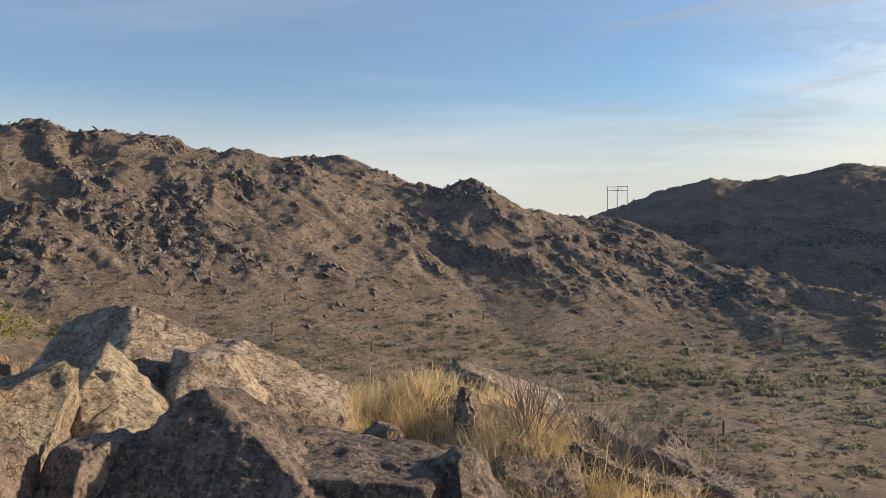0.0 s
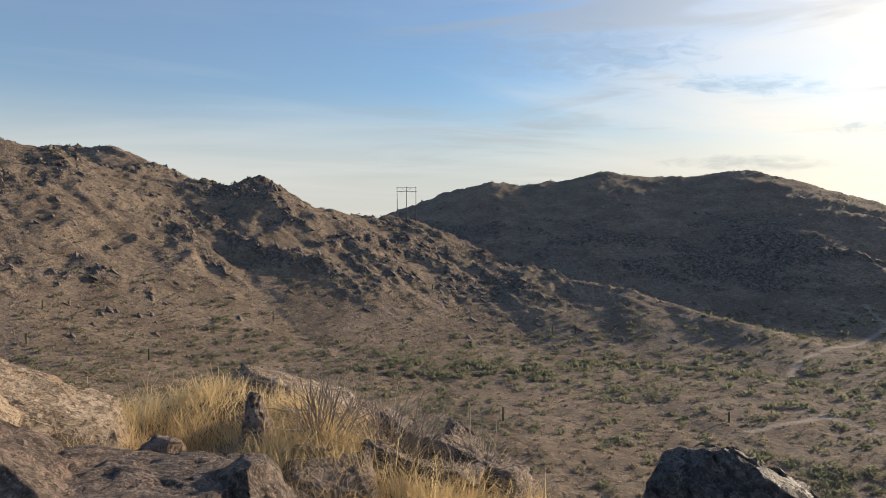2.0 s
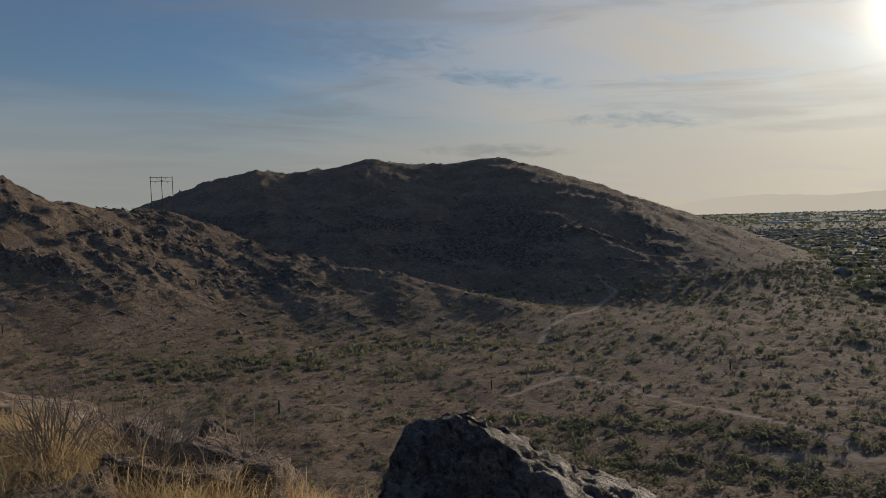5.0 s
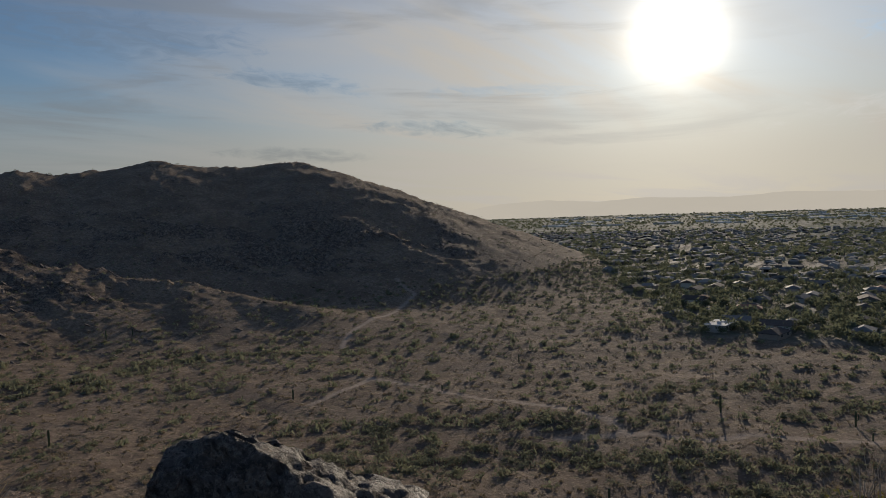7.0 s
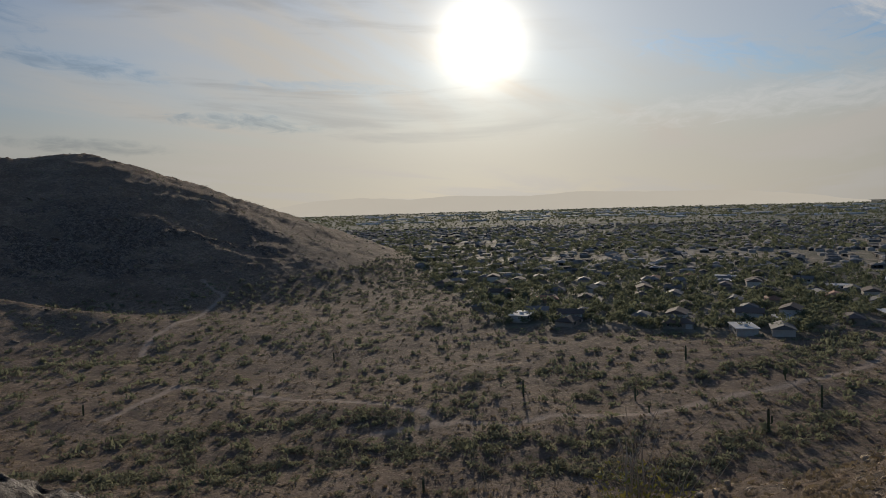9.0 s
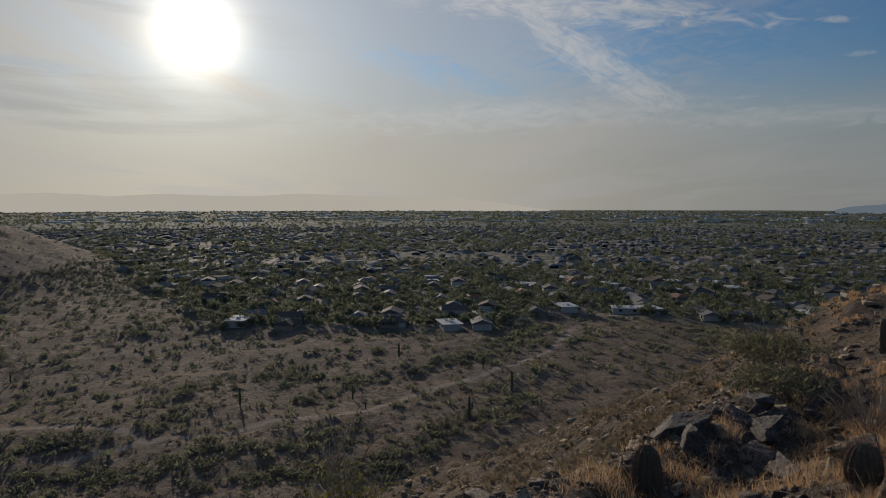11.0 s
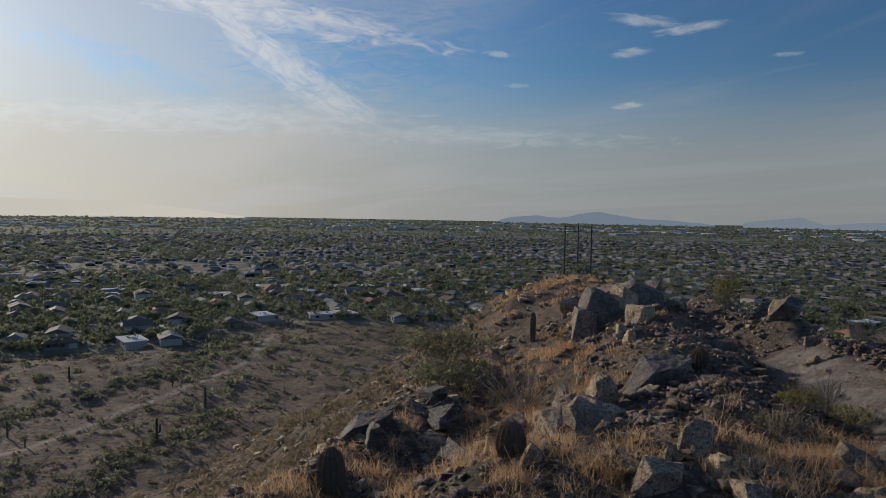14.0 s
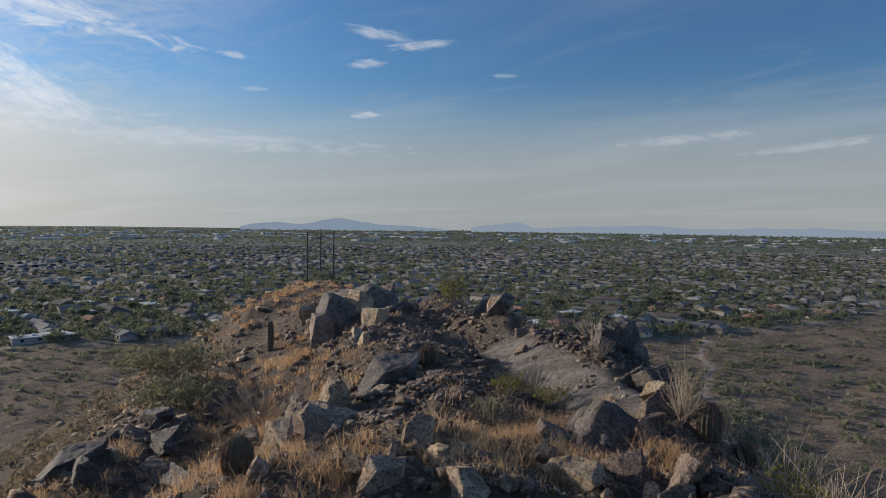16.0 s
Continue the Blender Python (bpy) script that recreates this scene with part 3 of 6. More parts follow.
def rock_shape(seed, size, planes=10, level=3, rough=0.03, cuts=(), lumps=0.05, sharp=0.3, chips=6):
    """An angular stone: a block split along planes into broken faces, then worn. cuts: (normal, distance) pairs added to the random ones."""
    rng = np.random.default_rng(seed)
    bm = bmesh.new()
    bmesh.ops.create_cube(bm, size=1.8)
    turn = Euler(rng.uniform(-0.3, 0.3, 3) if planes else (0, 0, 0)).to_matrix().to_4x4()
    bmesh.ops.transform(bm, matrix=turn, verts=bm.verts)
    sides = []
    for _ in range(planes):
        n = rng.normal(size=3)
        n /= np.linalg.norm(n)
        sides.append((n, rng.uniform(0.36, 0.64) if rng.random() < sharp else rng.uniform(0.70, 1.02)))
    for n, k in cuts:
        n = np.array(n, float)
        sides.append((n / np.linalg.norm(n), k))
    # small chips off the corners
    for _ in range(chips if level > 2 else 0):
        n = np.sign(rng.normal(size=3)) * rng.uniform(0.5, 1.0, 3)
        n /= np.linalg.norm(n)
        reach = max(float(np.dot(v.co, n)) for v in bm.verts)
        sides.append((n, min(0.97 * reach, rng.uniform(0.82, 1.05))))
    for n, k in sides:
        cut = bmesh.ops.bisect_plane(bm, geom=bm.verts[:] + bm.edges[:] + bm.faces[:], plane_co=Vector(n) * k, plane_no=Vector(n), clear_outer=True)
        rim = [e for e in cut["geom_cut"] if isinstance(e, bmesh.types.BMEdge)]
        if rim:
            bmesh.ops.holes_fill(bm, edges=rim)
    bmesh.ops.remove_doubles(bm, verts=bm.verts, dist=0.02)
    bmesh.ops.triangulate(bm, faces=bm.faces)
    longest = {1: 9.0, 2: 0.9, 3: 0.42, 4: 0.22, 5: 0.11}[level]
    for _ in range(6):
        long_edges = [e for e in bm.edges if e.calc_length() > longest]
        if not long_edges:
            break
        bmesh.ops.subdivide_edges(bm, edges=long_edges, cuts=1)
        bmesh.ops.triangulate(bm, faces=[f for f in bm.faces if len(f.verts) > 3])
    bm.verts.index_update()
    bm.normal_update()
    p = np.array([v.co[:] for v in bm.verts])
    nrm = np.array([v.normal[:] for v in bm.verts])
    f = np.array([[v.index for v in face.verts] for face in bm.faces])
    bm.free()
    o = seed * 7.31 % 50

    def wave(k, which):
        return value_noise(p[:, 0] * k + o, p[:, 1] * k + 3, p[:, 2] * k + 7, which)

    push = lumps * wave(1.7, seed) + rough * wave(5, seed + 1) + 0.6 * rough * wave(12, seed + 2)
    # cracks and ledges eat into the faces
    push = push - rough * 1.3 * np.clip(1 - np.abs(wave(2.4, seed + 3)) * 7, 0, 1) - rough * 0.8 * np.clip(1 - np.abs(wave(6.5, seed + 5)) * 5, 0, 1)
    return (p + nrm * push[:, None]) * np.array(size), f


def tube(path, radii, sides=6, cap=True):
    """A tapering tube of quads along path."""
    path = [Vector(p) for p in path]
    verts, faces = [], []
    for i, p in enumerate(path):
        ahead = (path[min(i + 1, len(path) - 1)] - path[max(i - 1, 0)]).normalized()
        side = ahead.orthogonal().normalized()
        other = ahead.cross(side)
        for k in range(sides):
            a = 2 * math.pi * k / sides
            verts.append(p + (side * math.cos(a) + other * math.sin(a)) * radii[i])
    for i in range(len(path) - 1):
        for k in range(sides):
            j = (k + 1) % sides
            faces.append((i * sides + k, i * sides + j, (i + 1) * sides + j, (i + 1) * sides + k))
    if cap:
        faces.append(tuple(range((len(path) - 1) * sides, len(path) * sides)))
        faces.append(tuple(reversed(range(sides))))
    return [tuple(v) for v in verts], faces


def merged(shapes):
    """Joins (verts, faces) of any face sizes into one pair of lists."""
    v, f = [], []
    for a, b in shapes:
        k = len(v)
        v += [tuple(p) for p in a]
        f += [tuple(i + k for i in face) for face in b]
    return v, f


def box(x0, y0, z0, x1, y1, z1):
    v = [(x, y, z) for x in (x0, x1) for y in (y0, y1) for z in (z0, z1)]
    return v, [(0, 1, 3, 2), (4, 6, 7, 5), (0, 4, 5, 1), (2, 3, 7, 6), (0, 2, 6, 4), (1, 5, 7, 3)]


def leaf_cloud(rng, count, spread, size, lift=0.0, hollow=0.4):
    """Many small leaf triangles through a rounded crown. Returns verts and triangles."""
    d = rng.normal(size=(count, 3))
    d /= np.linalg.norm(d, axis=1)[:, None]
    r = (hollow + (1 - hollow) * rng.random(count) ** 0.6)
    clump = 0.75 + 0.35 * value_noise(d[:, 0] * 2.3 + rng.random() * 40, d[:, 1] * 2.3, d[:, 2] * 2.3, 5)
    c = d * (r * clump)[:, None] * np.array(spread)
    c[:, 2] = c[:, 2] + lift
    a = rng.normal(size=(count, 3)) * size
    b = rng.normal(size=(count, 3)) * size
    v = np.stack([c - 0.5 * a - 0.3 * b, c + 0.6 * a - 0.2 * b, c + 0.1 * a + 0.7 * b], 1).reshape(-1, 3)
    return v, np.arange(count * 3).reshape(-1, 3)


# ---- the land ----
def build_land():
    fine = np.concatenate([np.arange(42.0, -66.0, -0.2), np.arange(-66.0, -182.0, -0.4)])
    az = np.radians(np.concatenate([fine, np.arange(-182.0, -318.0, -4.0)]))
    steps = [np.array([0.004, 0.15, 0.3]), np.geomspace(0.5, 30, 110), np.geomspace(30, 150, 50)[1:], np.geomspace(150, 270, 60)[1:],
             np.geomspace(270, 560, 170)[1:], np.geomspace(560, 1000, 60)[1:], np.geomspace(1000, 5600, 40)[1:]]
    r = np.concatenate(steps)
    a, d = np.meshgrid(az, r)
    x, y = -np.sin(a) * d, np.cos(a) * d
    z, rocky, tread = land(x.ravel(), y.ravel())
    town = in_city(x.ravel(), y.ravel())
    rows, cols = x.shape
    v = np.stack([x.ravel(), y.ravel(), z], 1)
    i = np.arange(rows - 1)[:, None] * cols + np.arange(cols)[None, :]
    j = np.arange(rows - 1)[:, None] * cols + (np.arange(cols)[None, :] + 1) % cols
    f = np.stack([i, i + cols, j + cols, j], -1).reshape(-1, 4)
    middle = len(v)
    v = np.vstack([v, [0, 0, float(land(np.zeros(1), np.zeros(1))[0][0])]])
    me = mesh_of("ground", v, f, MAT_GROUND, True)
    for name, values in (("rocky", rocky), ("tread", tread), ("town", town)):
        layer = me.attributes.new(name, "FLOAT", "POINT")
        layer.data.foreach_set("value", np.append(values, 0.0).astype(np.float32))
    return tagged(new("ground", me), "dry stony desert ground with hills, valley and plain", "ground", kind="structure")


build_land()

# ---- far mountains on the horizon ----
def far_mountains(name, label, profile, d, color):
    """A backdrop range: az and el of its skyline, d metres off, with sides running down to the plain. It glows in
    color, which paints the haze on.
    """
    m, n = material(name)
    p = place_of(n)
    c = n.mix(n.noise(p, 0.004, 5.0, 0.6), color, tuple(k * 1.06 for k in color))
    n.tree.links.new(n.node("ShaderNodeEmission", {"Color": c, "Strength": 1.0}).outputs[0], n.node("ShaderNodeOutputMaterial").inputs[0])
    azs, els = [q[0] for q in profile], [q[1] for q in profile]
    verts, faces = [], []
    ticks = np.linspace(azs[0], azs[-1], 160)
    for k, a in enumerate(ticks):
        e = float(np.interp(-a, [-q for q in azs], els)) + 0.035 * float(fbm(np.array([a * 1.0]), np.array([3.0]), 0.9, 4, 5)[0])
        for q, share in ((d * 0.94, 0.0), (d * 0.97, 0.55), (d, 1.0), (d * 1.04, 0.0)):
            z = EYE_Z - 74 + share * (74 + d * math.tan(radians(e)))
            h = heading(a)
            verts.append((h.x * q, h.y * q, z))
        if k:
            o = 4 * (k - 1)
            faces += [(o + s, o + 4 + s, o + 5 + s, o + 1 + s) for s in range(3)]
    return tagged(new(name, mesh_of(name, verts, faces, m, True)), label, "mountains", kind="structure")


# haze is painted into these glowing colours, close to the sky behind each range
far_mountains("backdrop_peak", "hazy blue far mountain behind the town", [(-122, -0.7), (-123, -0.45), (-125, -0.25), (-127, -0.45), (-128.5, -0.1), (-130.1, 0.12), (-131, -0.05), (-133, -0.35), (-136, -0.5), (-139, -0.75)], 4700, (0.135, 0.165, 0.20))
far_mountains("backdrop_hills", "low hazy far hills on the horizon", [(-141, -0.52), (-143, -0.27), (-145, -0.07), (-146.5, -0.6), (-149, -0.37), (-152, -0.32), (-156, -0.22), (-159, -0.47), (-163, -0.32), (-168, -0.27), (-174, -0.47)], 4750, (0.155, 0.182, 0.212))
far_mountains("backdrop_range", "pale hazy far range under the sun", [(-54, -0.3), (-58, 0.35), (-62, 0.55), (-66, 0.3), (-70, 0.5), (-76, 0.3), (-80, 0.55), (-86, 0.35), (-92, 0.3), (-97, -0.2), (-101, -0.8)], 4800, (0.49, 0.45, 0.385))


# ---- power line frames ----
def line_frame(x, y, z, turn, height_, spread, stout=1.0):
    base = tagged(new("power_line_frame"), "tall dark three-pole wooden power line frame on a ridge", "power pole", "power line frames")
    base.matrix_basis = pose(x, y, z, 0, 0, turn)
    pole = mesh_of("pole", *tube([(0, 0, -1.5), (0, 0, height_ * 0.5), (0, 0, height_)], [0.27 * stout, 0.24 * stout, 0.19 * stout], 8), MAT_POLE)
    for k in (-1, 0, 1):
        part("pole", pole, base, at=pose(k * spread / 2, 0, 0))
    arm = mesh_of("crossarm", *merged([box(-spread / 2 - 0.5, -0.30, 0, spread / 2 + 0.5, -0.18, 0.30), box(-spread / 2 - 0.5, 0.18, 0, spread / 2 + 0.5, 0.30, 0.30)]), MAT_POLE)
    for drop in (0.9, 3.6):
        part("crossarm", arm, base, at=pose(0, 0, height_ - drop))
    brace = mesh_of("brace", *tube([(0, 0, 0), (spread / 4, 0, 2.4)], [0.09, 0.09], 6), MAT_POLE)
    for side in (0, 180):
        part("brace", brace, base, at=pose(0, 0, height_ - 3.4, 0, 0, side))
    string = mesh_of("insulator", *tube([(0, 0, 0), (0, 0, -0.7), (0, 0, -1.5)], [0.07, 0.12, 0.07], 6), MAT_STEEL)
    for k in (-0.5, 0.0, 0.5):
        part("insulator", string, base, "hanging insulator string", at=pose(k * spread * 0.55, 0.34, height_ - 3.6))
    return base


px, py, pz = seen_at(-14.35, 512, 0.7)
line_frame(px, py, height(px, py) - 0.3, -14, 27.0, 14.0)
px, py, pz = seen_at(-128.5, 375, 0)
line_frame(px, py, height(px, py) - 0.3, -128, 25.5, 14.0, 1.8)


# ---- stones on the crest ----
# stones are described as seen from the crest: x across, y away, z up; turn them by the way they face
def facing(x, y):
    return math.degrees(math.atan2(-x, y))


def crest_boulder(label, at, size, seed, mat, cuts=(), planes=9, level=5, lean=(0, 0, 0), rough=0.028, lumps=0.05):
    v, f = rock_shape(seed, size, planes, level, rough, cuts, lumps)
    ob = new("boulder", mesh_of("boulder", v, f, mat, False))
    ob.matrix_basis = pose(*at, lean[0], lean[1], facing(at[0], at[1]) + lean[2])
    return tagged(ob, label, "boulder", "boulders on the crest")


def hewn(label, at, half, planes, seed, mat, turn=None, edge=0.05, rough=0.016, name="boulder", group="boulders on the crest", chips=7):
    """A stone split along planes: at is its middle, half its reach across, away, up and down, planes rows of an outward normal
    and its distance in metres, in a frame of x across, y away and z up that is turned by the way the stone faces."""
    rng = np.random.default_rng(seed)
    hx, hy, up, down = half
    bm = bmesh.new()
    bmesh.ops.create_cube(bm, size=2.0)
    for v in bm.verts:
        v.co = Vector((v.co.x * hx, v.co.y * hy, up if v.co.z > 0 else -down))
    sides = [(Vector(p[:3]).normalized(), p[3]) for p in planes]
    for _ in range(chips):
        n = Vector((rng.normal(), -abs(rng.normal()), abs(rng.normal()) * 0.8)).normalized()
        sides.append((n, None))
    for n, k in sides:
        if k is None:
            k = max(v.co.dot(n) for v in bm.verts) - rng.uniform(0.02, 0.10) * (hx + up)
        cut = bmesh.ops.bisect_plane(bm, geom=bm.verts[:] + bm.edges[:] + bm.faces[:], plane_co=n * k, plane_no=n, clear_outer=True)
        rim = [e for e in cut["geom_cut"] if isinstance(e, bmesh.types.BMEdge)]
        if rim:
            bmesh.ops.holes_fill(bm, edges=rim)
    bmesh.ops.remove_doubles(bm, verts=bm.verts, dist=0.01)
    bmesh.ops.triangulate(bm, faces=bm.faces)
    for _ in range(7):
        long_edges = [e for e in bm.edges if e.calc_length() > edge * 1.4]
        if not long_edges:
            break
        bmesh.ops.subdivide_edges(bm, edges=long_edges, cuts=1)
        bmesh.ops.triangulate(bm, faces=[f for f in bm.faces if len(f.verts) > 3])
    bm.verts.index_update()
    bm.normal_update()
    p = np.array([v.co[:] for v in bm.verts])
    nrm = np.array([v.normal[:] for v in bm.verts])
    f = np.array([[v.index for v in face.verts] for face in bm.faces])
    bm.free()
    o = seed * 3.7 % 40

    def wave(size, which):
        return value_noise(p[:, 0] / size + o, p[:, 1] / size + 3, p[:, 2] / size + 7, seed + which)

    unit = edge / 0.05
    push = rough * (1.0 * wave(0.34 * unit, 0) + 0.8 * wave(0.12 * unit, 1) + 0.7 * wave(0.055 * unit, 2))
    # ledges and cracks that run slantwise over the faces
    slant = wave(0.22 * unit, 3) + 0.5 * wave(0.09 * unit, 4)
    push = push - rough * 1.6 * np.clip(1 - np.abs(slant) * 6, 0, 1)
    ob = new(name, mesh_of(name, p + nrm * push[:, None], f, mat, False))
    ob.matrix_basis = pose(*at, 0, 0, facing(at[0], at[1]) if turn is None else turn)
    return tagged(ob, label, "boulder" if name == "boulder" else "rock", group)


hewn("large pale grey granite boulder with a pointed top", (-2.41, 5.06, 0.72), (0.62, 0.55, 0.5, 1.0),
     [(-0.35, -0.55, 0.76, 0.20), (0.46, -0.33, 0.82, 0.225), (0, 0.9, 0.4, 0.30), (0.1, 0.1, 0.99, 0.34)], 3, MAT_GREY_ROCK, 0)
hewn("tan broken block with a flat front", (-2.18, 3.59, 0.68), (0.32, 0.32, 0.3, 0.75),
     [(0.51, -0.64, 0.58, 0.126), (0.88, 0.15, -0.15, 0.17), (-0.3, -0.1, 0.95, 0.17), (0.2, 0.9, 0.3, 0.22)], 8, MAT_TAN_ROCK, 0)
hewn("orange-stained tan boulder with rough bumps", (-1.97, 4.05, 0.57), (0.38, 0.34, 0.32, 0.65),
     [(0.45, -0.6, 0.66, 0.155), (0.63, 0.15, 0.76, 0.161), (-0.7, -0.3, 0.6, 0.24)], 12, MAT_TAN_ROCK, 0, rough=0.022, chips=3)
hewn("speckled grey boulder wedged between others", (-1.62, 4.55, 0.52), (0.36, 0.32, 0.36, 0.6),
     [(0.35, -0.55, 0.76, 0.16), (-0.9, -0.35, 0.25, 0.24), (0.1, 0.2, 0.97, 0.27), (0.8, 0.1, 0.6, 0.27)], 15, MAT_GREY_ROCK, 0, chips=4)
hewn("long grey slab leaning down to the grass", (-1.38, 5.22, 0.42), (0.78, 0.5, 0.5, 0.7),
     [(0.45, -0.18, 0.88, 0.134), (0.10, -0.2, 0.97, 0.24), (0.41, -0.67, 0.62, 0.21), (0.1, 0.9, 0.4, 0.3), (0.95, 0, 0.3, 0.60)], 21, MAT_GREY_ROCK, 0)
hewn("large dark varnished boulder with a sharp ridge", (-0.94, 2.90, 0.58), (0.5, 0.5, 0.5, 0.8),
     [(0.02, -0.73, 0.68, 0.205), (0.58, 0.05, 0.81, 0.225), (-0.2, 0.95, 0.3, 0.40), (-0.95, 0, 0.3, 0.40), (-0.72, 0.35, 0.6, 0.31)], 27, MAT_DARK_ROCK, 0, edge=0.03, rough=0.012, chips=2)
hewn("long low dark slab with a flat top and broken front", (-0.30, 3.03, 0.48), (0.40, 0.36, 0.25, 0.6),
     [(0.11, -0.04, 0.99, 0.105), (0.1, -0.96, 0.25, 0.30), (0.85, -0.45, 0.25, 0.33), (0.1, 0.97, 0.2, 0.29)], 28, MAT_DARK_ROCK, 0, edge=0.03, rough=0.010, chips=0)
crest_boulder("dark brown boulder in the shade of the slab", (-1.44, 2.66, 0.35), (0.27, 0.24, 0.46), 33, MAT_DARK_ROCK,
              [((0.5, -0.7, 0.5), 0.6), ((-0.5, -0.5, 0.7), 0.7)], planes=5)
crest_boulder("dark blue-grey broken stone beside the tan block", (-1.68, 2.52, 0.36), (0.18, 0.2, 0.50), 36, MAT_DARK_ROCK, [((0.6, -0.6, 0.4), 0.6)], planes=6)
crest_boulder("small black stone lying beside the slab", (-0.42, 4.30, 0.20), (0.17, 0.12, 0.18), 39, MAT_DARK_ROCK, level=4)
hewn("upright splinter of dark rock among dry grass", (0.18, 5.10, 0.16), (0.17, 0.15, 0.26, 0.5),
     [(-0.6, -0.75, 0.28, 0.06), (0.87, -0.41, 0.27, 0.055), (0.3, 0.1, 0.95, 0.22), (0.1, 0.9, 0.2, 0.12), (-0.95, 0.1, 0.2, 0.11)], 42, MAT_DARK_ROCK, 0, edge=0.03, rough=0.010, chips=3)
hewn("blocky grey boulder behind the splinter", (0.56, 6.55, -0.15), (0.62, 0.42, 0.50, 0.9),
     [(-0.9, -0.3, 0.3, 0.52), (-0.25, -0.88, 0.40, 0.27), (0.28, -0.40, 0.87, 0.28), (0.34, -0.05, 0.94, 0.28), (0, 0.9, 0.4, 0.34)], 45, MAT_GREY_ROCK, 0, chips=3)
for k, (x, y, z, long, mat, label) in enumerate(((1.42, 5.75, -0.22, 0.40, MAT_DARK_ROCK, "thin dark slab on edge along the crest"), (1.62, 4.66, -0.14, 0.44, MAT_DARK_ROCK, "thin dark slab on edge in dry grass"),
                                                 (1.82, 5.00, -0.24, 0.42, MAT_DARK_ROCK, "thin dark slab on edge along the crest"), (1.10, 4.55, -0.06, 0.36, MAT_DARK_ROCK, "thin dark slab on edge in dry grass"))):
    hewn(label, (x, y, z), (long, 0.11, 0.16, 0.5), [(0.28, 0.05, 0.95, 0.10), (0.05, -0.85, 0.5, 0.09), (-0.9, 0, 0.4, long * 0.9)], 460 + k, mat, -44 + 4 * k, edge=0.04)
hewn("flat grey slab sloping off the crest", (1.32, 6.3, -0.42), (0.5, 0.34, 0.3, 0.6), [(0.36, -0.3, 0.88, 0.14)], 48, MAT_DARK_ROCK, -12)
hewn("low dark slab half buried in grass", (0.62, 4.35, -0.06), (0.26, 0.24, 0.13, 0.4), [(0.12, -0.22, 0.97, 0.11), (-0.4, -0.8, 0.4, 0.24)], 51, MAT_DARK_ROCK, 0, edge=0.04, chips=3)
hewn("pointed dark stone close to the slab", (0.07, 2.88, 0.40), (0.22, 0.2, 0.22, 0.5), [(0.75, -0.4, 0.5, 0.10), (-0.75, -0.5, 0.4, 0.10)], 54, MAT_DARK_ROCK, 0, edge=0.035, chips=3)
crest_boulder("dark broken stone on the edge of the slope", (1.79, 5.30, -0.34), (0.26, 0.24, 0.34), 57, MAT_DARK_ROCK, [((0.5, -0.4, 0.7), 0.6)], planes=6)
crest_boulder("dark tilted stone on the edge of the slope", (1.92, 4.90, -0.46), (0.36, 0.28, 0.38), 60, MAT_DARK_ROCK, [((0.55, -0.3, 0.75), 0.5)], planes=6)
crest_boulder("low dark stone under dry grass", (1.45, 4.60, -0.20), (0.28, 0.24, 0.26), 63, MAT_DARK_ROCK, planes=7)
hewn("big dark boulder with a peaked top", (2.13, 2.17, 0.30), (0.66, 0.55, 0.50, 0.75),
     [(0.53, -0.05, 0.85, 0.225), (-0.40, -0.1, 0.91, 0.46), (-0.95, 0, 0.3, 0.56), (0.08, -0.78, 0.62, 0.25), (0.05, 0.8, 0.6, 0.25), (0.80, -0.1, 0.6, 0.46)], 66, MAT_GLINT_ROCK, edge=0.03, rough=0.024, chips=0)
crest_boulder("dark peaked boulder with a pale split face beside the trail", (4.22, -8.45, -1.12), (0.78, 0.55, 0.70), 69, MAT_BLACK_ROCK,
              [((0.52, 0, 0.85), 0.56), ((-0.80, -0.15, 0.58), 0.60), ((0.05, -0.85, 0.5), 0.62), ((0.1, 0.7, 0.7), 0.6)], planes=1, lumps=0.05, rough=0.045)


# ---- blocks along the crest ----
def block(x, y, w, h, mat, seed, label, group, sink=0.2):
    """A broken, tilted block with sharp split faces."""
    q = np.random.default_rng(seed)
    flat = q.uniform(0.34, 0.80)
    w, h = (w * 0.8, h * 0.8) if group == "knoll rocks" else (w * 0.88, h * 0.88)
    v, f = rock_shape(seed, (w * 0.72, w * 0.68 * flat, h * 0.70), 4, 4, 0.034, [((-0.6, 0.3, 0.6), q.uniform(0.4, 0.65))], 0.02, 0.8, 1)
    ob = new("rock_block", mesh_of("rock_block", v, f, mat, False))
    ob.matrix_basis = pose(x, y, height(x, y) + h * (0.42 - sink), q.uniform(-38, 38), q.uniform(-34, 34), q.uniform(0, 360))
    return tagged(ob, label, "rock", group)


